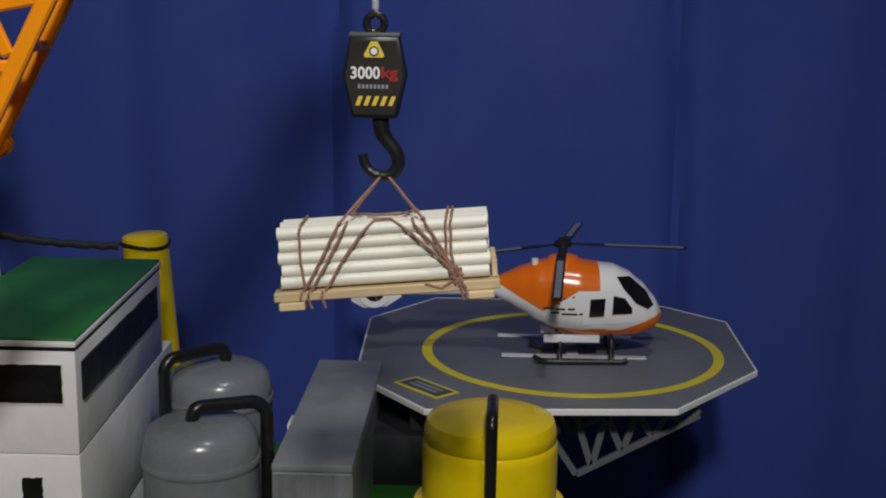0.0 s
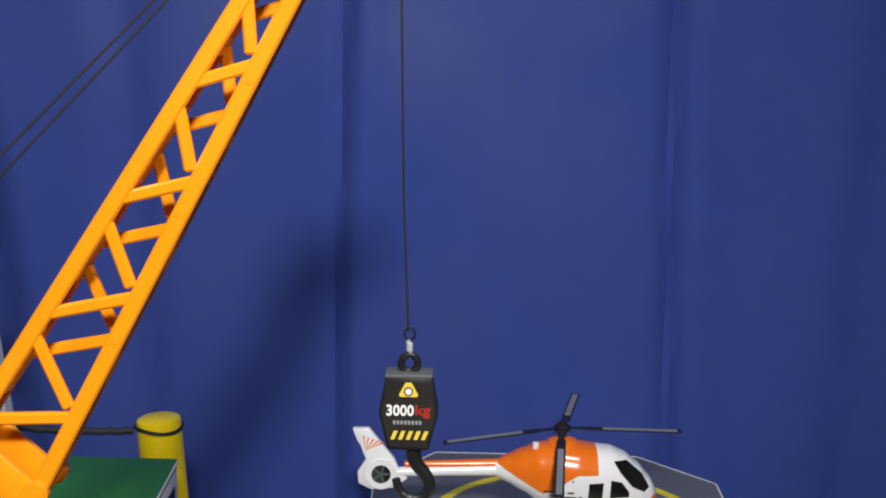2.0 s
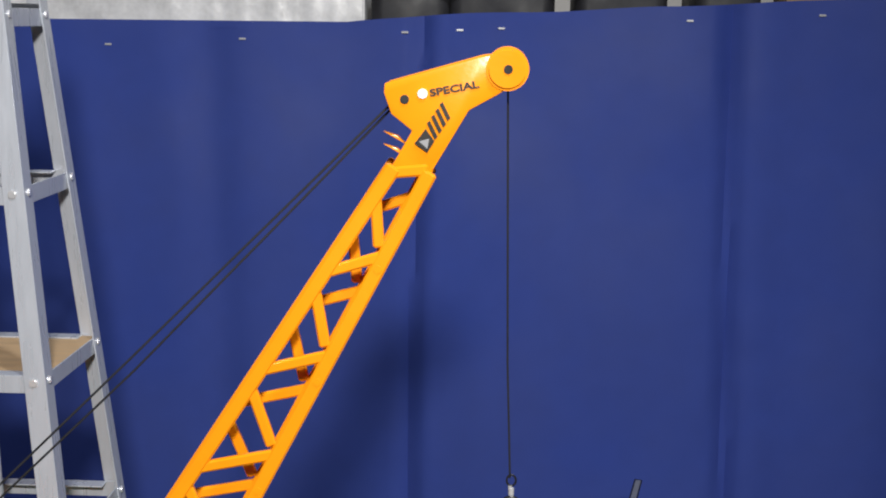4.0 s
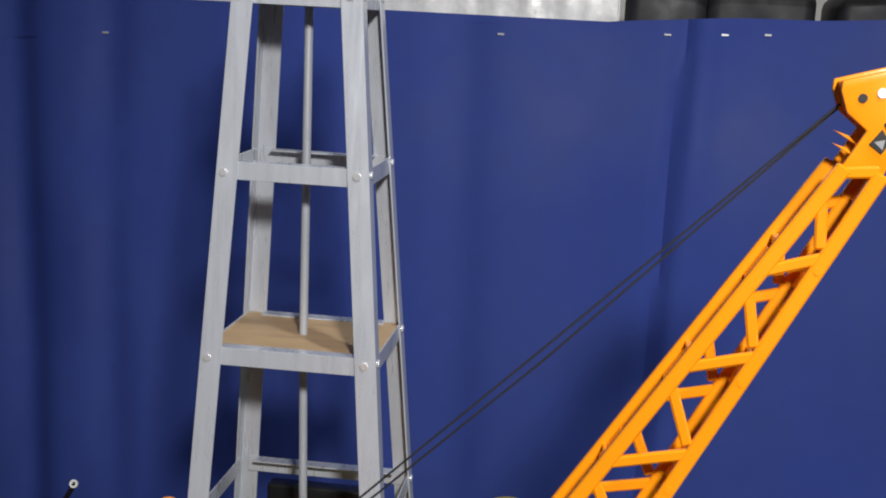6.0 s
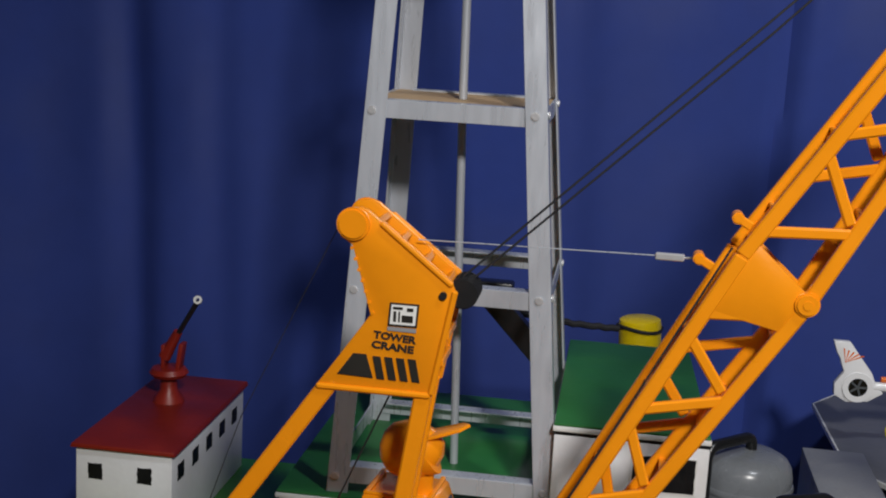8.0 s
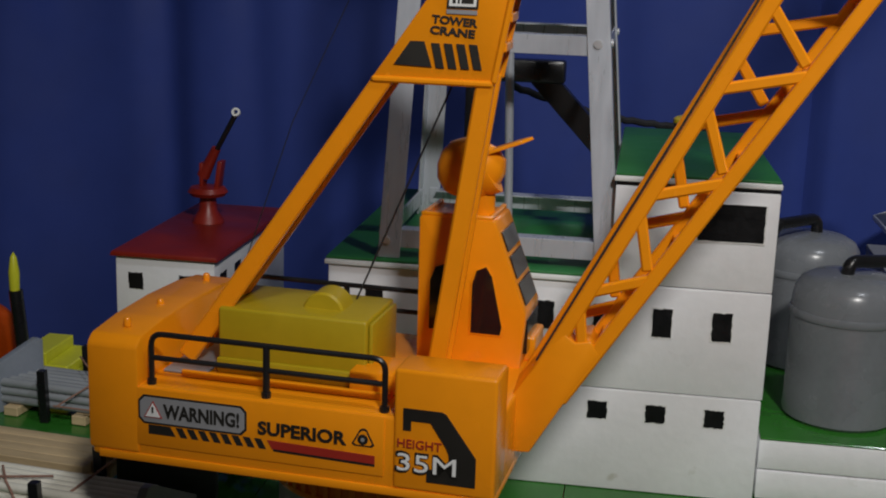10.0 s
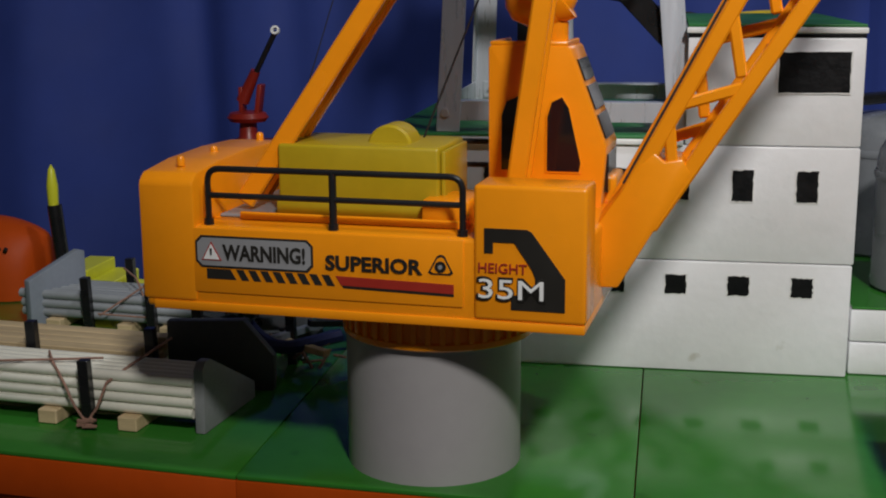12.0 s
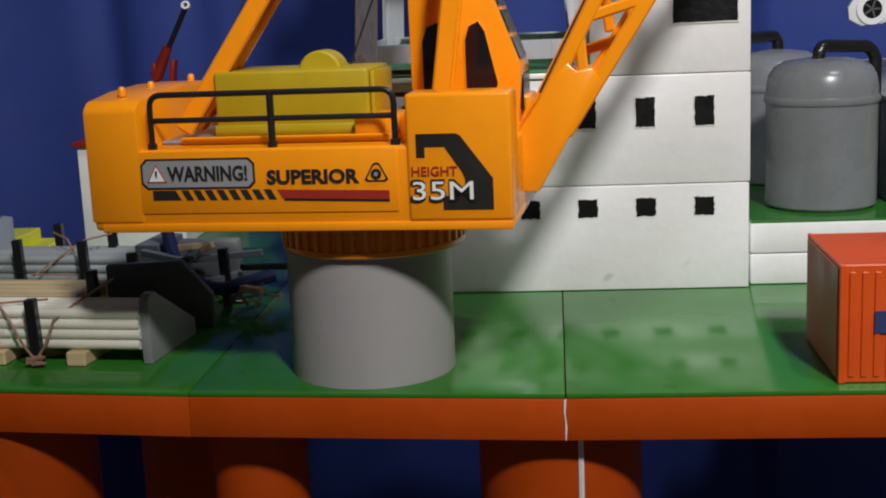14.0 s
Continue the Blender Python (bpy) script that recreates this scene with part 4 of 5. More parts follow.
rope("tail_line", [frame_point(0.016, 0.515, 0.0), frame_point(-0.055, 0.36, 0.0), frame_point(-0.100, 0.225, 0.0)], 0.0004, ROPE, "thin dark line")
rope("boom_line", [frame_point(0.128, 0.205, -0.024), frame_point(0.225, 0.392, -0.024), frame_point(0.290, 0.520, -0.022)], 0.0008, ROPE, "black line along the boom")

# body stickers; u along the front face, z from the deck
YF = FV - 0.0011


def decal(name, pts, mat, lift=0.0, parent=None, label="", y=None):
    yy = (YF if y is None else y) - lift
    return crane_part(name, prism([(u + 0.0055, z) for u, z in pts], yy - 0.0005, yy + 0.0003, "y"), mat, parent or body, label)


def octagon(u0, u1, z0, z1, c):
    return [(u0 + c, z0), (u1 - c, z0), (u1, z0 + c), (u1, z1 - c), (u1 - c, z1), (u0 + c, z1), (u0, z1 - c), (u0, z0 + c)]


def words(text, u, z, w, h, mat, lift=0.0007, tilt=0.0, y=None, bold=0.032):
    yy = (YF if y is None else y) - lift
    crane_part("lettering", lettering(text, Matrix.Translation((u + 0.0055, yy, z)) @ pose(0, 0, 0, 0, tilt, 0), w, h, 0.0005, bold), mat, body)


decal("warning_plate", octagon(-0.1455, -0.0640, 0.1515, 0.1728, 0.004), STICKER, 0, None, "grey warning label with black border")
decal("warning_field", octagon(-0.1440, -0.0655, 0.1530, 0.1713, 0.0035), GREYST, 0.0004)
decal("warning_sign", [(-0.1410, 0.1565), (-0.1270, 0.1565), (-0.1340, 0.1690)], REDST, 0.0008, None, "red edged warning triangle")
decal("warning_sign_field", [(-0.1396, 0.1573), (-0.1284, 0.1573), (-0.1340, 0.1674)], WHITEST, 0.0012)
decal("warning_mark", [(-0.1345, 0.1602), (-0.1335, 0.1602), (-0.1332, 0.1645), (-0.1348, 0.1645)], STICKER, 0.0016)
words("WARNING!", -0.1262, 0.1568, 0.0570, 0.0108, STICKER, 0.0008)
decal("dark_bar", [(-0.1380, 0.1440), (-0.1175, 0.1440), (-0.1215, 0.1508), (-0.1380, 0.1508)], STICKER)
for k in range(8):
    u = -0.1135 + 0.0084 * k
    decal("hazard_stripe", [(u, 0.1438), (u + 0.0050, 0.1438), (u + 0.0012, 0.1508), (u - 0.0038, 0.1508)], STICKER)
decal("red_bar", [(-0.0455, 0.1445), (0.0285, 0.1430), (0.0285, 0.1490), (-0.0490, 0.1505)], REDST)
decal("dark_bar", [(-0.0440, 0.1428), (0.0285, 0.1413), (0.0285, 0.1428), (-0.0448, 0.1443)], STICKER)
words("SUPERIOR", -0.0555, 0.1543, 0.0640, 0.0098, STICKER)
logo_pts = [(0.0120, 0.1562), (0.0140, 0.1548), (0.0262, 0.1548), (0.0282, 0.1562), (0.0228, 0.1668), (0.0210, 0.1678), (0.0192, 0.1676), (0.0175, 0.1665)]
decal("emblem", logo_pts, STICKER, 0, None, "black triangular emblem")
decal("emblem_field", [((x - 0.0201) * 0.78 + 0.0201, (z - 0.1600) * 0.78 + 0.1600) for x, z in logo_pts], CRANE, 0.0004)
decal("emblem_ring", [(0.0201 + 0.0037 * math.cos(a), 0.1600 + 0.0037 * math.sin(a)) for a in [k * math.pi / 8 for k in range(16)]], STICKER, 0.0008)
decal("emblem_dot", [(0.0201 + 0.0014 * math.cos(a), 0.1600 + 0.0014 * math.sin(a)) for a in [k * math.pi / 6 for k in range(12)]], GREYST, 0.0012)
YB = FV - 0.0018
decal("black_arrow", [(0.0480, 0.1705), (0.0535, 0.1705), (0.0535, 0.1775), (0.0668, 0.1775), (0.0780, 0.1610), (0.0800, 0.1560), (0.0800, 0.1480), (0.0650, 0.1440),
                      (0.0650, 0.1355), (0.0985, 0.1355), (0.0985, 0.1560), (0.0775, 0.1845), (0.0745, 0.1860), (0.0480, 0.1860)], STICKER, 0, block, "black angular arrow sticker", YB)
words("HEIGHT", 0.0445, 0.1583, 0.0305, 0.0062, REDST, 0.0004, 0, YB, 0.004)
words("35M", 0.0432, 0.1407, 0.0438, 0.0154, STICKER, 0.0008, 0, YB, 0.03)
words("35M", 0.0448, 0.1423, 0.0406, 0.0122, WHITEST, 0.0014, 0, YB, 0.0)

# ---- hook block and load ----
HX, HY = 0.5755, -0.056
hook = thing("hook_block", HX, HY, 0.4705, "black toy crane hook block with yellow stripes", "crane hook")
part("hoist_rope", tube([(-0.0080, -0.025, 0.400), (-0.0045, -0.010, 0.2), (-0.001, 0, 0.111)], 0.0008, 6), ROPE, hook, "thin black hoist rope")
sw = part("swivel", tube([(0.0034 * math.cos(a), 0, 0.109 + 0.0042 * math.sin(a)) for a in [k * math.pi / 7 for k in range(15)]], 0.0008, 6), BLACK, hook, "small snap swivel")
part("swivel_pin", tube([(-0.001, 0, 0.105), (0.001, 0, 0.093)], 0.0016, 8), STEEL, sw, "bright steel swivel")
part("swivel_barrel", lathe([(0, 0.097), (0.0022, 0.098), (0.0022, 0.103), (0, 0.104)], 12), STEEL, sw)
part("eye", tube([(0.0055 * math.cos(a), 0, 0.0895 + 0.0055 * math.sin(a)) for a in [k * math.pi / 10 for k in range(21)]], 0.0024, 10), BLACK, hook)
OUT = [(-0.0135, 0.0325), (0.0135, 0.0325), (0.0195, 0.0580), (0.0150, 0.0820), (-0.0150, 0.0820), (-0.0195, 0.0580)]
hb = part("block", prism(OUT, -0.0085, 0.0085, "y", 0.0012), BLACK, hook)
part("cap", box(-0.0155, 0.0155, -0.0092, 0.0092, 0.0815, 0.0842, 0.0008), DARKG, hb)
part("face", prism([(x * 0.90, 0.0575 + (z - 0.0575) * 0.90) for x, z in OUT], -0.0092, -0.0084, "y"), STICKER, hb)


def hook_decal(name, pts, mat, d=0.0, label=""):
    part(name, prism(pts, -0.0098 - d, -0.0091 - d, "y"), mat, hb, label)


hook_decal("emblem", [(-0.0055, 0.0695), (0.0055, 0.0695), (0.0062, 0.0710), (0.0020, 0.0790), (-0.0020, 0.0790), (-0.0062, 0.0710)], YELST, 0, "yellow triangular emblem")
hook_decal("emblem_ring", [(0.0030 * math.cos(a), 0.0732 + 0.0030 * math.sin(a)) for a in [k * math.pi / 7 for k in range(14)]], STICKER, 0.0004)
hook_decal("emblem_dot", [(0.0021 * math.cos(a), 0.0732 + 0.0021 * math.sin(a)) for a in [k * math.pi / 6 for k in range(12)]], WHITEST, 0.0008)
part("lettering", lettering("3000", Matrix.Translation((-0.0142, -0.0092, 0.0565)), 0.0178, 0.0075, 0.0006), WHITEST, hb)
part("lettering", lettering("kg", Matrix.Translation((0.0045, -0.0092, 0.0550)), 0.0100, 0.0090, 0.0006), REDST, hb)
for k in range(8):
    hook_decal("faint_bar", [(-0.0098 + 0.0024 * k, 0.0508), (-0.0083 + 0.0024 * k, 0.0508), (-0.0083 + 0.0024 * k, 0.0532), (-0.0098 + 0.0024 * k, 0.0532)], GREYST)
for k in range(5):
    u = -0.0115 + 0.0050 * k
    hook_decal("hazard_stripe", [(u, 0.0405), (u + 0.0026, 0.0405), (u + 0.0048, 0.0462), (u + 0.0022, 0.0462)], YELST)
shank = [(0.0030, 0, 0.034), (0.0035, 0, 0.026), (0.0055, 0, 0.020), (0.0115, 0, 0.0135), (0.0150, 0, 0.006), (0.0130, 0, -0.001), (0.0060, 0, -0.0045),
         (-0.0015, 0, -0.0030), (-0.0065, 0, 0.0025), (-0.0080, 0, 0.0095)]
part("hook", tube(rounded(shank, 0.006, 3), 0.0052, 12, None, 0.55), BLACK, hook, "curved black hook")

TILT = 4.6
load = thing("pipe_load", 0.584, -0.056, 0.395, "bundle of white tubes tied on wooden strips, hanging", "pipe bundle")
LM = pose(0, 0, 0, 0, -TILT, 2)
tube_bm = tube([(-0.064, 0, 0), (0.064, 0, 0)], 0.0042, 12)
first = part("tube", moved(tube_bm, Matrix.Identity(4)), PIPEW, load)
first.matrix_basis = LM @ Matrix.Translation((0.0, -0.020, 0.0125))
rnd = random.Random(4)
for j in range(5):
    for k in range(4):
        if j == 0 and k == 0:
            continue
        o = new("tube", first.data)
        o.parent = load
        o.matrix_basis = LM @ Matrix.Translation((rnd.uniform(-0.0012, 0.0012), -0.020 + 0.0086 * k + rnd.uniform(-0.0004, 0.0004), 0.0118 + 0.0078 * j))
for k in range(3):
    part("wood_strip", moved(box(-0.069 + 0.002 * k, 0.070 - 0.001 * k, -0.027 + 0.018 * k, -0.014 + 0.018 * k, 0.0015, 0.0072, 0.0006, 1), LM), PINE, load, "raw pine strip")
for x in (-0.058, 0.058):
    part("wood_strip", moved(box(x - 0.008, x + 0.008, -0.030, 0.026, -0.0035, 0.0013, 0.0006, 1), LM), PINE, load, "raw pine strip")
part("wood_strip", moved(box(0.0655, 0.069, -0.02, 0.02, 0.0075, 0.018, 0.0005, 1), LM), PINE, load, "raw pine strip")


def lash(pts, parent, r=0.0011, place=None, sag=0.0):
    out = []
    for a, b in zip(pts, pts[1:]):
        a, b = Vector(a), Vector(b)
        for k in range(6):
            t = k / 6
            out.append(a.lerp(b, t) + Vector((0.00015 * math.sin(9 * t + a.x * 400), 0, -sag * math.sin(math.pi * t))))
    out.append(Vector(pts[-1]))
    return part("string", moved(tube(out, r, 6), place or Matrix.Identity(4)), STRING, parent, "pinkish brown lashing string")


inv = Vector((0.5755 + 0.0058, -0.056, 0.4690)) - Vector((0.584, -0.056, 0.395))
F, Tp = -0.0258, 0.0475
ends = [LM @ Vector(p) for p in ((-0.026, F, Tp), (-0.020, 0.006, Tp), (0.026, F, Tp), (0.020, 0.006, Tp))]
for e in ends:
    lash([inv, e], load, 0.0009)


def on_front(u, h):
    """A spot on the bundle's front: u along it, h up its height from 0 to 1."""
    return (u, F - 0.0006 - 0.0010 * math.sin(9 * h) ** 2, 0.0065 + (Tp - 0.0075) * h)


for a, b in ((-0.0265, -0.050), (-0.0215, -0.0455)):
    lash([(a + 0.001, F + 0.004, Tp + 0.0006), on_front(a - 0.001, 0.96), on_front((a + b) / 2, 0.5), on_front(b, 0.02), (b, F + 0.004, 0.0005)], load, 0.0009, LM)
for a, b in ((0.019, 0.0455), (0.026, 0.0440)):
    lash([(a, F + 0.004, Tp + 0.0006), on_front(a + 0.001, 0.96), on_front((a + b) / 2 + 0.001, 0.55), on_front(b, 0.14)], load, 0.0009, LM)
lash([on_front(-0.037, 0.0), on_front(-0.0255, 0.45), on_front(-0.012, 0.88), (-0.004, F + 0.004, Tp + 0.0008), (0.006, F + 0.004, Tp + 0.0008), on_front(0.0165, 0.86), on_front(0.030, 0.52),
      on_front(0.0435, 0.16)], load, 0.0009, LM)
lash([(-0.020, 0.004, Tp + 0.0010), (-0.002, -0.010, Tp + 0.0016), (0.012, -0.012, Tp + 0.0016), (0.022, 0.002, Tp + 0.0010)], load, 0.0010, LM)
for u, low in ((-0.0500, 0.10), (0.0390, 0.16), (0.0420, 0.14)):
    lash([(u + 0.002, 0.008, Tp + 0.0006), (u + 0.001, F + 0.004, Tp + 0.0008), on_front(u, 0.95), on_front(u - 0.0006, 0.5), on_front(u + 0.001, low)], load, 0.0009, LM)
for k in range(11):
    a = k * 0.8
    lash([(0.0435 + 0.004 * math.sin(a), F - 0.0015, 0.013 + 0.005 * math.cos(a)), (0.044 + 0.0035 * math.sin(a + 2), F - 0.003, 0.0115 + 0.006 * math.cos(a + 2.2))], load, 0.0009, LM)
for u in (0.0470, 0.0495):
    lash([(0.0445, F - 0.002, 0.010), (u - 0.001, F - 0.0025, 0.004), (u, F - 0.002, -0.004)], load, 0.0010, LM)
lash([(0.042, F - 0.002, 0.009), (0.034, F - 0.001, 0.004), (0.024, F - 0.001, 0.0075)], load, 0.0009, LM)
for u in (-0.0515, -0.047, -0.0385):
    lash([on_front(u, 0.02), (u - 0.001, F - 0.002, 0.003), (u + 0.001, F - 0.001, -0.0035)], load, 0.0009, LM)

# ---- helicopter deck ----
pad = thing("helipad", 0.727, 0.64, 0.1465, "grey octagonal helipad with yellow ring and white edge", "helipad")
OCT = [(-0.141, -0.236), (0.117, -0.218), (0.226, -0.076), (0.229, 0.137), (0.135, 0.235), (-0.150, 0.235), (-0.230, 0.121), (-0.224, -0.124)]
part("plate", prism(OCT, 0.0050, 0.011, "z", 0.0008), PAD, pad)
for a, b in zip(OCT, OCT[1:] + OCT[:1]):
    a3, b3 = Vector((*a, 0.0078)), Vector((*b, 0.0078))
    part("edge_strip", bar(a3, b3, 0.0070, 0.0030, Vector((b[1] - a[1], a[0] - b[0], 0)), 0.0008), WHITEP, pad, "white painted edge")


def ring_mesh(cx, cy, r0, r1, z0, z1, n=96):
    bm = bmesh.new()
    c = [[bm.verts.new((cx + r * math.cos(2 * math.pi * k / n), cy + r * math.sin(2 * math.pi * k / n), z)) for k in range(n)] for r, z in ((r0, z0), (r0, z1), (r1, z1), (r1, z0))]
    for i in range(4):
        for k in range(n):
            q = (k + 1) % n
            bm.faces.new((c[i][k], c[i][q], c[(i + 1) % 4][q], c[(i + 1) % 4][k]))
    return bm


part("ring", ring_mesh(0.021, -0.010, 0.1655, 0.1775, 0.0105, 0.0116), YELLOWD, pad, "yellow painted ring")
for x0, x1, y0, y1 in ((-0.062, 0.106, -0.041, -0.029), (-0.066, 0.098, 0.045, 0.057), (0.014, 0.028, -0.028, 0.044)):
    part("marking", box(x0, x1, y0, y1, 0.0105, 0.0116), WHITEP, pad, "white painted landing mark")
sq = pose(-0.144, -0.165, 0, 0, 0, -47)
part("sign_border", moved(box(-0.036, 0.036, -0.0165, 0.0165, 0.0105, 0.0115), sq), YELLOWD, pad, "yellow bordered dark panel")
part("sign_field", moved(box(-0.0315, 0.0315, -0.012, 0.012, 0.0110, 0.0120), sq), DARKG, pad)
for k in range(2):
    part("sign_line", moved(box(-0.022, 0.022, -0.006 + 0.008 * k, -0.002 + 0.008 * k, 0.0118, 0.0124), sq), GREYW, pad)


def truss(x0, x1, y, drop):
    t = part("truss", bar((x0, y, -0.006), (x1, y, 0.000), 0.010, 0.007, (0, 1, 0)), PAD, pad, "grey lattice bracket")
    low = (x0 + 0.05, -drop)
    part("truss_chord", bar((x1, y, -0.014), (low[0], y, low[1]), 0.007, 0.007, (0, 1, 0)), PAD, t)
    part("truss_chord", bar((x0, y, -0.010), (low[0], y, low[1]), 0.007, 0.007, (0, 1, 0)), PAD, t)
    n = 4
    for k in range(n):
        u = (k + 0.5) / n
        px, pz = low[0] + (x1 - low[0]) * u, low[1] + (-0.014 - low[1]) * u
        part("truss_web", bar((px, y, pz), (px - 0.022, y, -0.008), 0.0075, 0.006, (0, 1, 0)), PAD, t)
        part("truss_web", bar((px, y, pz), (px + 0.016, y, -0.008), 0.0075, 0.006, (0, 1, 0)), PAD, t)
    return t


truss(-0.03, 0.150, -0.16, 0.085)
truss(-0.03, 0.170, -0.02, 0.085)
part("beam", box(-0.16, 0.00, -0.19, 0.14, -0.03, 0.0048, 0.002), CLUTTER, pad, "dark support beam")
part("beam", box(-0.22, -0.02, -0.20, -0.02, -0.15, -0.031, 0.002), CLUTTER, pad, "dark support beam")

# ---- the toy helicopter ----
heli = thing("toy_helicopter", 0.745, 0.600, 0.158, "orange and white toy rescue helicopter on the helipad", "helicopter", yaw=3)
ST = [(-0.092, 0.075, 0.093, 0.008), (-0.078, 0.068, 0.100, 0.014), (-0.060, 0.058, 0.108, 0.022), (-0.040, 0.045, 0.115, 0.029), (-0.020, 0.036, 0.118, 0.034),
      (0.005, 0.031, 0.117, 0.037), (0.025, 0.029, 0.114, 0.037), (0.045, 0.029, 0.112, 0.036), (0.062, 0.030, 0.105, 0.034), (0.078, 0.032, 0.093, 0.030),
      (0.092, 0.038, 0.078, 0.023), (0.101, 0.047, 0.063, 0.012), (0.103, 0.053, 0.057, 0.003)]


def station(x):
    for a, b in zip(ST, ST[1:]):
        if x <= b[0]:
            t = max(0.0, (x - a[0]) / (b[0] - a[0]))
            t = t * t * (3 - 2 * t) * 0.4 + t * 0.6
            return [a[i] + (b[i] - a[i]) * t for i in range(1, 4)]
    return list(ST[-1][1:])


def skin(x, a):
    lo, hi, w = station(x)
    c, s = math.cos(a), math.sin(a)
    e = 0.82
    return Vector((x, w * math.copysign(abs(c) ** e, c), (lo + hi) / 2 + (hi - lo) / 2 * math.copysign(abs(s) ** e, s)))


def skin_side(x, z, lift=0.0008):
    lo, hi, w = station(x)
    s = max(-1, min(1, (z - (lo + hi) / 2) / ((hi - lo) / 2)))
    s = math.copysign(abs(s) ** (1 / 0.82), s)
    c = math.sqrt(max(0, 1 - s * s)) ** 0.82
    return Vector((x, -w * c - lift, z))


def fuselage():
    bm = bmesh.new()
    nx, na = 60, 56
    rows = [[bm.verts.new(skin(-0.092 + 0.195 * i / nx, 2 * math.pi * j / na)) for j in range(na)] for i in range(nx + 1)]
    for a, b in zip(rows, rows[1:]):
        for j in range(na):
            q = (j + 1) % na
            bm.faces.new((a[j], a[q], b[q], b[j]))
    bm.faces.new(rows[0])
    bm.faces.new(rows[-1][::-1])
    return bm


def shell_panel(x0, x1, edge, top):
    """A painted panel on the fuselage, over its top or under its belly, down or up to the line edge(x)."""
    bm = bmesh.new()
    nx, na = 44, 32
    rows = []
    for i in range(nx + 1):
        x = x0 + (x1 - x0) * i / nx
        lo, hi, w = station(x)
        s = max(-0.999, min(0.999, (edge(x) - (lo + hi) / 2) / ((hi - lo) / 2)))
        a0 = math.asin(math.copysign(abs(s) ** (1 / 0.82), s))
        row = []
        for j in range(na + 1):
            a = a0 + (math.pi - 2 * a0) * j / na if top else a0 - (math.pi + 2 * a0) * j / na
            p = skin(x, a)
            c = Vector((x, 0, (lo + hi) / 2))
            row.append(bm.verts.new(p + (p - c).normalized() * 0.0007))
        rows.append(row)
    for a, b in zip(rows, rows[1:]):
        for j in range(na):
            bm.faces.new((a[j], a[j + 1], b[j + 1], b[j]))
    return bm


part("fuselage", fuselage(), HELIW, heli, "glossy white shell")
part("upper_panel", shell_panel(-0.090, 0.027, lambda x: 0.086 - 0.55 * (x + 0.078) if x < -0.036 else min(0.088, 0.063 + 0.64 * (x + 0.036)), True), HELIO, heli, "glossy orange upper shell")
part("belly_panel", shell_panel(-0.034, 0.100, lambda x: 0.0415 + 0.36 * max(0, x - 0.052), False), HELIO, heli, "glossy orange belly")


def patch(name, pts, mat, lift, label=""):
    bm = bmesh.new()
    n = 4
    cx, cz = sum(p[0] for p in pts) / len(pts), sum(p[1] for p in pts) / len(pts)
    rings = []
    for k in range(1, n + 1):
        f = k / n
        ring = []
        for (a, b), (c, d) in zip(pts, pts[1:] + pts[:1]):
            for t in (0, 0.5):
                ring.append(bm.verts.new(skin_side(cx + (a + (c - a) * t - cx) * f, cz + (b + (d - b) * t - cz) * f, lift)))
        rings.append(ring)
    mid = bm.verts.new(skin_side(cx, cz, lift))
    m = len(rings[0])
    for j in range(m):
        bm.faces.new((mid, rings[0][j], rings[0][(j + 1) % m]))
        for a, b in zip(rings, rings[1:]):
            bm.faces.new((a[j], a[(j + 1) % m], b[(j + 1) % m], b[j]))
    return part(name, bm, mat, heli, label)


patch("door_frame", [(0.009, 0.048), (0.066, 0.051), (0.062, 0.082), (0.046, 0.089), (0.009, 0.085)], HELIW, 0.0010)
patch("window", [(0.015, 0.058), (0.032, 0.059), (0.033, 0.080), (0.016, 0.079)], GLASSB, 0.0018, "black cabin window")
patch("window", [(0.041, 0.061), (0.064, 0.062), (0.064, 0.068), (0.055, 0.080), (0.042, 0.083)], GLASSB, 0.0018, "black cockpit window")
patch("windshield", [(0.046, 0.103), (0.054, 0.090), (0.068, 0.074), (0.083, 0.066), (0.090, 0.070), (0.081, 0.086), (0.062, 0.102)], GLASSB, 0.0014, "black windshield")
patch("door_step", [(0.016, 0.043), (0.036, 0.0435), (0.036, 0.048), (0.016, 0.0475)], HELIW, 0.0022)
for k, (a, b, z) in enumerate(((-0.036, -0.024, 0.0655), (-0.022, -0.012, 0.0650), (-0.009, -0.001, 0.0655), (-0.028, -0.018, 0.0605), (-0.016, 0.002, 0.0595), (0.004, 0.008, 0.0600))):
    patch("marking", [(a, z), (b, z + 0.0005), (b, z + 0.0027), (a, z + 0.0022)], STICKER, 0.0009, "small dark marking")
for x, z in ((-0.014, 0.078), (-0.004, 0.080), (-0.020, 0.072)):
    patch("spot", [(x, z), (x + 0.002, z), (x + 0.002, z + 0.002), (x, z + 0.002)], STICKER, 0.0012)
part("engine_cover", lathe([(0.024, 0.106), (0.0225, 0.114), (0.016, 0.121), (0.007, 0.124), (0, 0.1245)], 28, -0.012, 0), HELIO, heli, "orange engine cover")
part("tail_boom", tube([(-0.085, 0, 0.083), (-0.150, 0, 0.081), (-0.232, 0, 0.078)], 0.0085, 18, None, 0.62), HELIW, heli)
part("tail_stripe", tube([(-0.088, 0, 0.0895), (-0.20, 0, 0.0885)], 0.0062, 14, None, 0.6), HELIO, heli, "orange tail stripe")
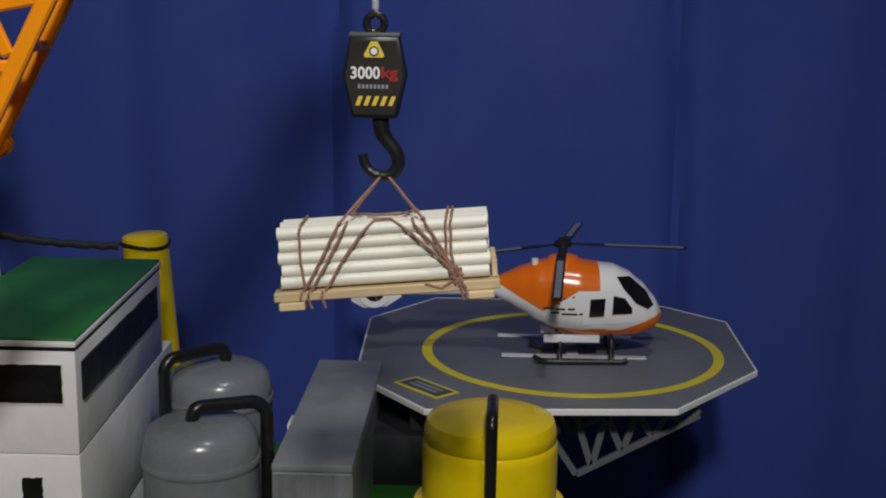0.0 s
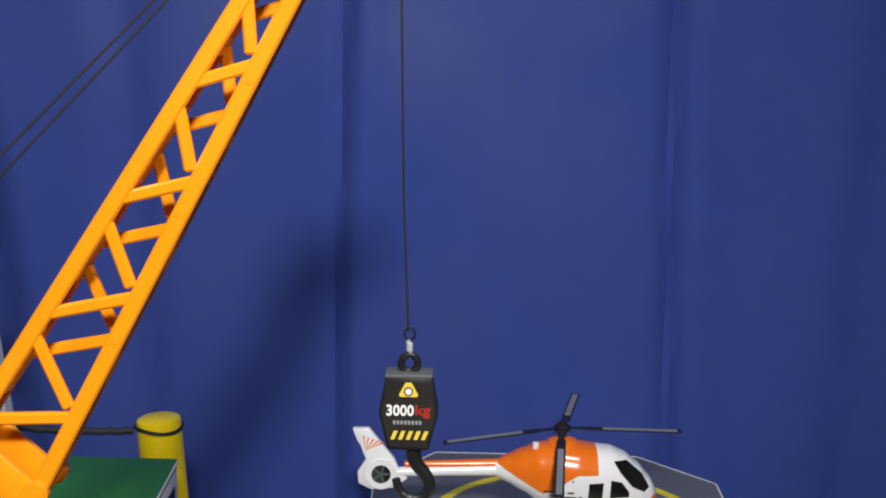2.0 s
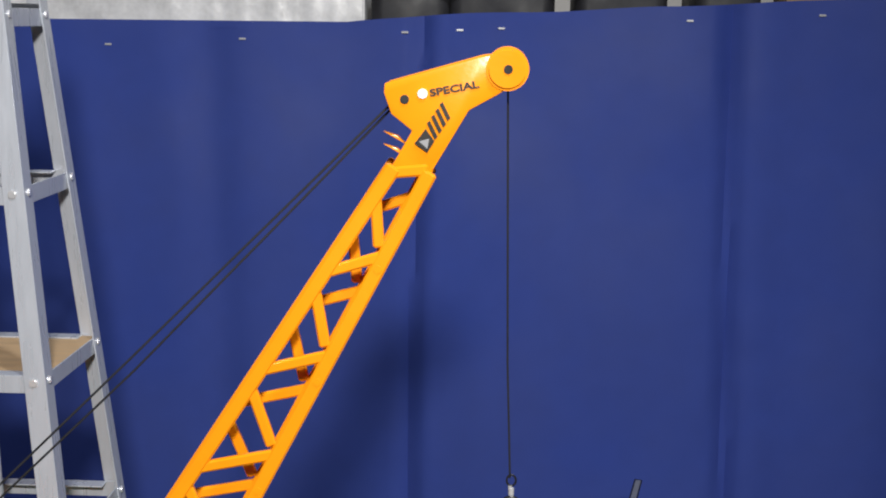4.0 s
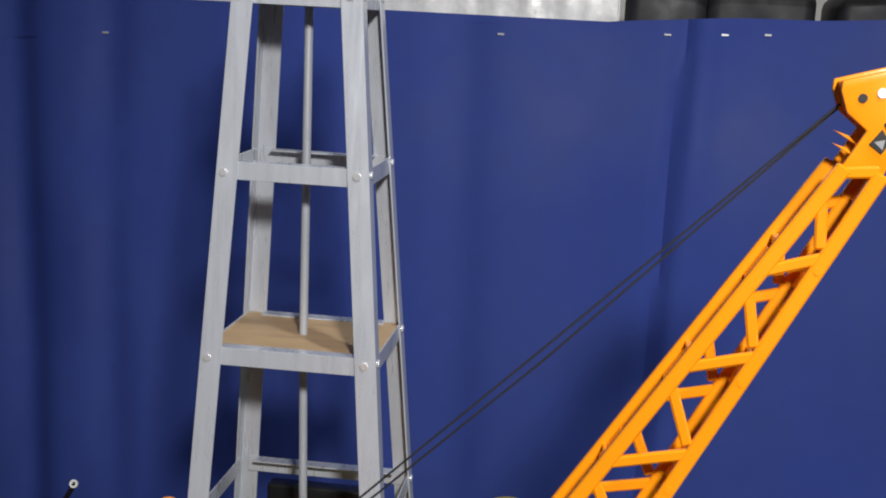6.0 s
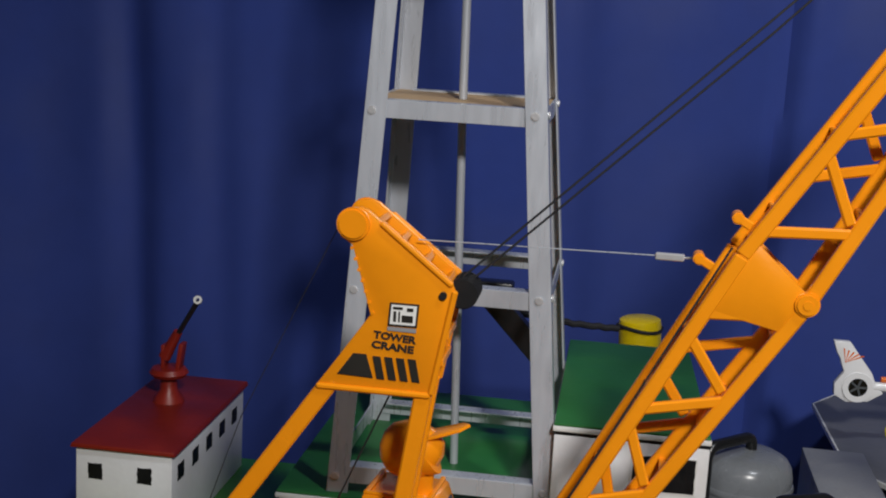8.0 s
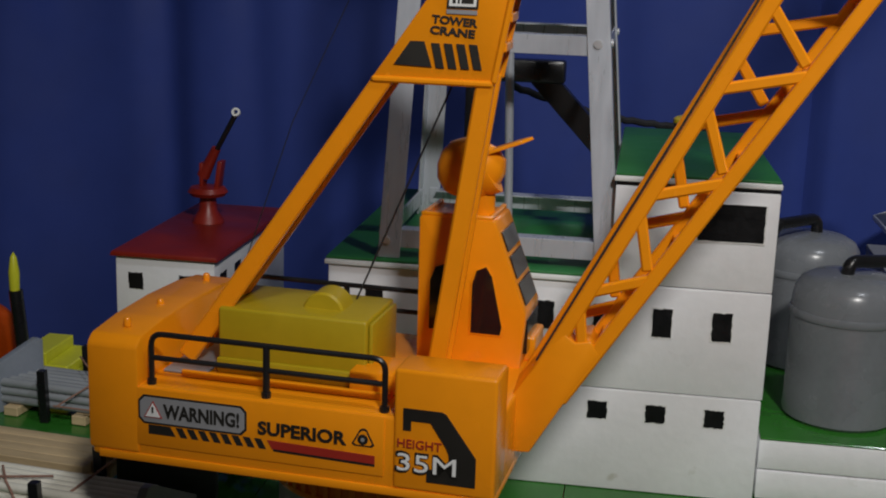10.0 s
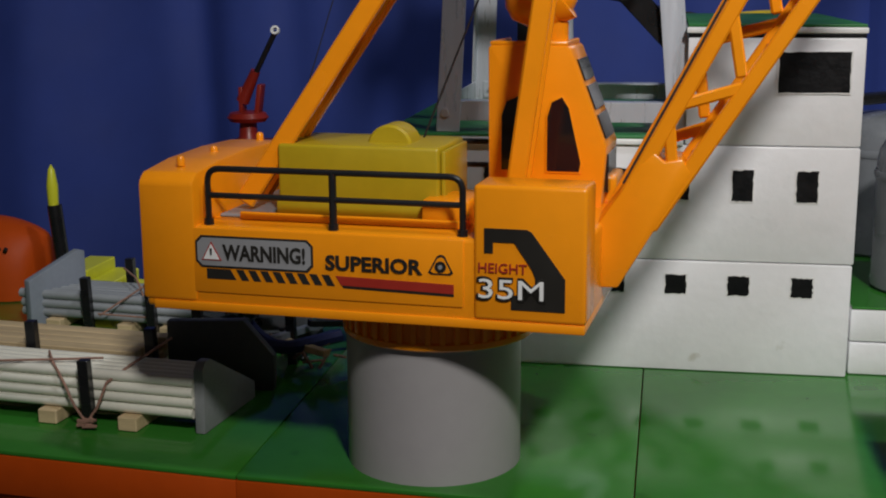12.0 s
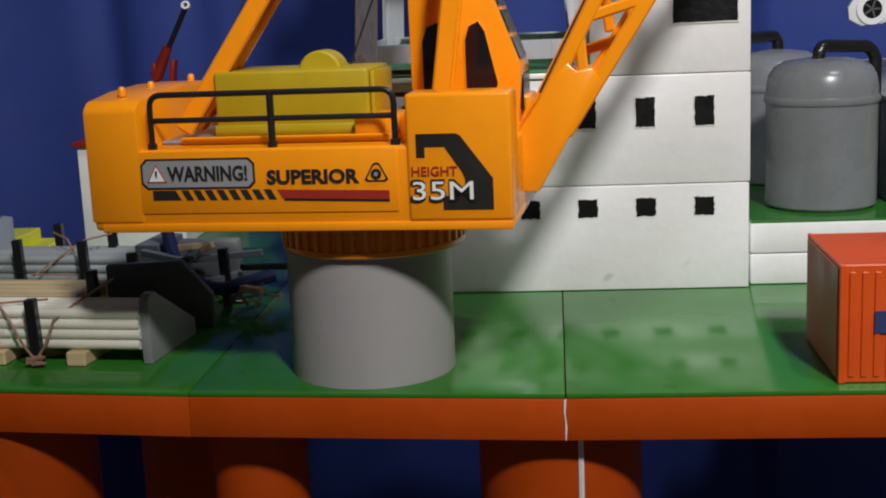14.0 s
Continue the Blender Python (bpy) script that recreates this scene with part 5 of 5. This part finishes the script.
fin = part("tail_fin", prism([(-0.262, 0.134), (-0.242, 0.134), (-0.212, 0.096), (-0.205, 0.080), (-0.196, 0.072), (-0.214, 0.060), (-0.240, 0.058), (-0.255, 0.066),
                              (-0.256, 0.080), (-0.246, 0.096), (-0.250, 0.105), (-0.252, 0.112), (-0.257, 0.120)], -0.005, 0.005, "y", 0.0015), HELIW, heli, "white tail fin")
part("fan_ring", moved(ring_mesh(0, 0, 0.0115, 0.0185, -0.0075, 0.0075, 40), pose(-0.228, 0, 0.078, 90, 0, 0)), HELIW, fin)
part("fan_hole", disc((-0.228, 0, 0.078), (0, 1, 0), 0.0117, 0.0125, 28), GLASSB, fin, "dark tail fan")
for k in range(5):
    a = k * 1.256
    part("fan_blade", bar((-0.228, -0.0066, 0.078), (-0.228 + 0.011 * math.cos(a), -0.0066, 0.078 + 0.011 * math.sin(a)), 0.0025, 0.001, (0, 1, 0)), DARKG, fin)
for k in range(5):
    part("fin_ray", prism([(-0.246, 0.108), (-0.250 + 0.006 * k, 0.126 - 0.002 * k), (-0.248 + 0.006 * k, 0.125 - 0.002 * k)], -0.0056, -0.0048, "y"), HELIO, fin, "orange ray marking")
rotor = part("rotor_mast", lathe([(0, 0.118), (0.006, 0.118), (0.0045, 0.130), (0.010, 0.132), (0.010, 0.137), (0.004, 0.142), (0, 0.143)], 18, -0.013, 0), BLACK, heli)
for ang, droop in ((0, 0.004), (76, 0.002), (184, 0.016), (262, 0.032)):
    m = pose(-0.013, 0, 0.135, 0, 0, ang)
    bm = moved(prism([(0.006, -0.0028), (0.024, -0.0032), (0.030, -0.0058), (0.142, -0.0058), (0.144, 0.0052), (0.030, 0.0052), (0.024, 0.0032), (0.006, 0.0028)], -0.0007, 0.0007, "z"), pose(0, 0, 0, 0, math.degrees(droop / 0.14), 0))
    bl = part("rotor_blade", moved(bm, m), BLACK, rotor)
    bm = moved(prism([(0.048, -0.004), (0.138, -0.004), (0.138, 0.003), (0.048, 0.003)], 0.0007, 0.0012, "z"), pose(0, 0, 0, 0, math.degrees(droop / 0.14), 0))
    part("blade_panel", moved(bm, m), BLADE, bl, "grey blade face")
part("knob", lathe([(0, 0.112), (0.004, 0.112), (0.004, 0.119), (0, 0.120)], 12, -0.045, -0.008), HELIW, heli)
for s in (-1, 1):
    skid = part("skid", tube(rounded([(-0.046, 0.030 * s, 0.010), (-0.036, 0.030 * s, 0.0035), (0.056, 0.030 * s, 0.0035), (0.062, 0.030 * s, 0.006)], 0.008, 4), 0.0030, 10), BLACK, heli)
    for x in (-0.015, 0.044):
        part("skid_strut", tube([(x, 0.030 * s, 0.0035), (x, 0.026 * s, 0.018), (x, 0.014 * s, 0.033)], 0.0026, 8), BLACK, skid)
    part("belly_step", box(-0.034, 0.03, 0.020 * s - 0.003, 0.020 * s + 0.003, 0.024, 0.033, 0.001), HELIW, heli, "white belly step")

# ---- orange shipping container ----
cont = thing("container", 0.425, -0.088, 0.0, "small orange corrugated container standing on the deck", "container")
part("body", box(-0.096, 0.096, -0.056, 0.058, 0.0005, 0.084, 0.0008, 1), CONT, cont)
# left end faces away from the lamps; its panel colour carries that shade
part("end_panel", box(-0.0972, -0.0958, -0.053, 0.055, 0.003, 0.081, 0.0004, 1), CONT_SHADED, cont, "container end with its shade painted in as brownish orange")
for k in range(22):
    x = -0.090 + 0.0085 * k
    part("rib", box(x, x + 0.0042, -0.0571, -0.0555, 0.005, 0.079, 0.0005, 1), CONT, cont)
for x in (-0.0965, 0.0925):
    for y in (-0.0573, 0.0543):
        part("corner_post", box(x, x + 0.004, y, y + 0.004, 0.0003, 0.0845, 0.0005, 1), CONT, cont)
for k, (u, w) in enumerate(((-0.073, 0.018), (-0.051, 0.016), (-0.031, 0.018))):
    part("letter_bar", box(u, u + w, -0.0580, -0.0572, 0.036, 0.052, 0.0003, 1), BLUE, cont, "blue lettering bar")

# ---- racks with pipes and planks on the left deck ----
LZ0 = 0.0003


def post(x, y, h):
    t = thing("deck_post", x, y, LZ0, "short black painted post holding the stacked pipes", "post", "rack posts")
    part("pin", moved(box(-0.0042, 0.0042, -0.0042, 0.0042, 0, h, 0.0006, 1), pose(0, 0, 0, 0, -2, 0)), RUBBER, t)
    return t


def tube_stack(name, x0, x1, y0, rows, layers, r, z0, mat, label, seed):
    t = thing(name, (x0 + x1) / 2, y0 - 0.5 * (x1 - x0) * math.tan(radians(RACK_YAW)) - 0.010, LZ0, label, "pipe stack", "pipe stacks", yaw=RACK_YAW)
    half = (x1 - x0) / 2
    rnd = random.Random(seed)
    me = None
    for j in range(layers):
        for k in range(rows):
            if me is None:
                o = part("tube", tube([(-half, 0, 0), (half, 0, 0)], r, 12), mat, t)
                me = o.data
            else:
                o = new("tube", me)
                o.parent = t
            o.matrix_basis = Matrix.Translation((rnd.uniform(-0.002, 0.002), r + 2.02 * r * k + rnd.uniform(-0.0004, 0.0004), z0 + r + 1.9 * r * j))
    for x in (-half * 0.6, half * 0.20, half * 0.66):
        part("wood_block", box(x - 0.008, x + 0.008, -0.006, 2 * r * rows + 0.004, 0.0, z0 - 0.0003, 0.0008, 1), PINE, t, "raw pine block")
    return t


RACK_YAW = -6
white_stack = tube_stack("pipe_stack", -0.488, -0.189, -0.062, 5, 4, 0.0043, 0.0115, PIPEW, "stack of white tubes tied with brown string", 5)
white2 = tube_stack("pipe_stack", -0.470, -0.275, 0.190, 6, 3, 0.0046, 0.010, PIPEG, "stack of grey tubes between black posts", 6)


def plank_stack():
    t = thing("plank_stack", -0.360, 0.006, LZ0, "stack of pale pine planks on the deck", "plank stack", yaw=RACK_YAW)
    rnd = random.Random(8)
    for j in range(3):
        for k in range(4):
            part("plank", box(-0.125 + rnd.uniform(-0.002, 0.002), 0.100 + rnd.uniform(-0.004, 0.003), 0.0150 * k, 0.0140 + 0.0150 * k, 0.0105 + 0.0105 * j, 0.0205 + 0.0105 * j, 0.0007, 1), PINE, t)
    for x in (-0.08, 0.07):
        part("wood_block", box(x - 0.008, x + 0.008, -0.002, 0.058, 0.0, 0.0102, 0.0008, 1), PINE, t)
    return t


plank_stack()
for x, y, h in ((-0.272, -0.0700, 0.0545), (-0.245, -0.006, 0.063), (-0.350, 0.000, 0.063), (-0.390, 0.184, 0.055), (-0.319, 0.170, 0.055), (-0.382, 0.272, 0.055),
                (-0.312, 0.236, 0.055), (-0.166, 0.116, 0.055), (-0.249, 0.108, 0.055), (-0.42, -0.055, 0.0545)):
    post(x, y, h)

gusset = thing("end_plate", -0.184, -0.069, LZ0, "grey wooden end plate of the pipe rack", "plate", "rack end plates", yaw=RACK_YAW)
part("board", prism([(0.0, 0.0), (0.0, 0.050), (0.006, 0.0555), (0.014, 0.0555), (0.092, 0.014), (0.092, 0.0)], -0.004, 0.004, "x", 0.001), GREYW, gusset)
dark = thing("end_plate", -0.206, 0.036, LZ0, "dark grey wooden end plate behind the planks", "plate", "rack end plates", yaw=4)
part("board", prism([(-0.043, 0.0), (0.046, 0.0), (0.047, 0.030), (0.022, 0.060), (-0.043, 0.058)], 0, 0.010, "y", 0.001), DARKG, dark)
light = thing("end_plate", -0.440, 0.215, LZ0, "light grey wooden end plate of the pipe rack", "plate", "rack end plates", yaw=-30)
part("board", prism([(-0.03, 0.0), (0.035, 0.0), (0.035, 0.068), (0.028, 0.070), (-0.03, 0.048)], -0.005, 0.004, "x", 0.001), LIGHTG, light)
small = thing("end_plate", -0.248, 0.165, LZ0, "light grey wooden end plate of the pipe rack", "plate", "rack end plates", yaw=RACK_YAW)
part("board", box(-0.006, 0.018, -0.03, 0.03, 0, 0.056, 0.001, 1), LIGHTG, small)
ties = thing("lashing", -0.272, -0.070, LZ0, "brown string lashed round the black post", "string")
for pts in ([(0, -0.005, 0.006), (-0.010, -0.003, 0.018), (-0.022, 0.004, 0.036), (-0.034, 0.014, 0.0465), (-0.05, 0.04, 0.047)], [(0, -0.005, 0.006), (0.008, -0.003, 0.018), (0.014, 0.003, 0.036), (0.028, 0.018, 0.0465), (0.044, 0.062, 0.056)],
            [(-0.13, 0.018, 0.030), (-0.08, 0.012, 0.0465), (-0.03, 0.022, 0.0470), (0.0, 0.03, 0.047)]):
    lash([Vector(p) for p in pts], ties, 0.0011)
for k in range(7):
    a = k * 0.9
    lash([(0.008 * math.cos(a), -0.0055, 0.004 + 0.001 * k), (0.008 * math.cos(a + 2), -0.006, 0.003 + 0.0012 * k)], ties, 0.0012)
ties2 = thing("lashing", -0.350, 0.178, LZ0, "pinkish string lashed across the grey tubes", "string")
for pts in ([(-0.025, -0.003, 0.020), (0.02, 0.02, 0.050), (0.045, 0.07, 0.050)], [(0.03, -0.003, 0.016), (0.0, 0.03, 0.050), (-0.03, 0.07, 0.050)], [(-0.026, -0.004, 0.022), (0.031, -0.004, 0.020)]):
    lash([Vector(p) for p in pts], ties2, 0.0010)

scrap = thing("scrap_bundle", -0.150, 0.13, LZ0, "untidy bundle of dark sticks, cord and pine offcuts", "scrap")
rnd = random.Random(12)
for k in range(16):
    c = Vector((rnd.uniform(-0.075, 0.03), rnd.uniform(-0.04, 0.06), 0.006 + 0.0028 * k))
    d = Vector((rnd.uniform(-1, 1), rnd.uniform(-0.8, 0.8), rnd.uniform(-0.12, 0.12))).normalized() * rnd.uniform(0.025, 0.05)
    part("stick", bar(c - d, c + d, 0.007, 0.006, (0, 0, 1), 0.0006), (RUBBER, DARKG, PINE, LIGHTG)[k % 4], scrap)
for k in range(10):
    a = Vector((rnd.uniform(-0.03, 0.03), rnd.uniform(-0.06, -0.02), rnd.uniform(0.004, 0.02)))
    lash([a, a + Vector((rnd.uniform(-0.02, 0.02), rnd.uniform(-0.01, 0.01), rnd.uniform(-0.003, 0.02)))], scrap, 0.0014)
part("strap", tube(rounded([(-0.085, 0.03, 0.078), (-0.060, -0.02, 0.040), (-0.020, -0.05, 0.022), (0.03, -0.02, 0.030)], 0.02, 5), 0.006, 8), BLUE, scrap, "dark blue strap")
part("white_scrap", box(-0.09, -0.02, 0.05, 0.07, 0.0, 0.05, 0.004), GREYST, scrap)

lemon = thing("mooring_platform", -0.425, 0.30, LZ0, "low lemon yellow stepped platform on the deck", "platform")
for x0, x1, y0, y1, h in ((-0.045, -0.015, -0.01, 0.06, 0.036), (-0.015, 0.012, -0.015, 0.06, 0.024), (0.012, 0.09, -0.02, 0.05, 0.014), (-0.05, 0.03, -0.04, -0.02, 0.012)):
    part("step", box(x0, x1, y0, y1, 0, h, 0.0012, 1), LEMON, lemon)
flare = thing("marker_pole", -0.473, 0.29, LZ0, "black pole with a lemon yellow pointed tip", "pole")
part("pole", tube([(0.010, 0, 0), (0.001, 0, 0.105)], 0.0075, 12), RUBBER, flare)
part("tip", lathe([(0, 0.105), (0.0055, 0.105), (0.0060, 0.125), (0.0035, 0.142), (0, 0.148)], 14), LEMON, flare)
boat = thing("lifeboat", -0.575, 0.33, LZ0, "rounded orange lifeboat hull at the deck edge", "lifeboat")
hull_rows = []
bm = bmesh.new()
for i in range(17):
    t = i / 16
    w = 0.045 * (1 - (2 * t - 1) ** 4) ** 0.5 + 0.004
    h = 0.085 - 0.02 * abs(2 * t - 1) ** 2
    hull_rows.append([bm.verts.new((0.075 * (2 * t - 1), w * math.cos(math.pi * j / 12), h * (math.sin(math.pi * j / 12) ** 0.7 if 0 < j < 12 else 0))) for j in range(13)])
for a, b in zip(hull_rows, hull_rows[1:]):
    for j in range(12):
        bm.faces.new((a[j], a[j + 1], b[j + 1], b[j]))
bm.faces.new(hull_rows[0])
bm.faces.new(hull_rows[-1][::-1])
part("hull", bm, ORANGE, boat)
for x in (0.036, 0.044):
    part("porthole", disc((x, -0.0405, 0.055), (0, 1, 0.5), 0.0022, 0.004, 10), BLACK, boat)
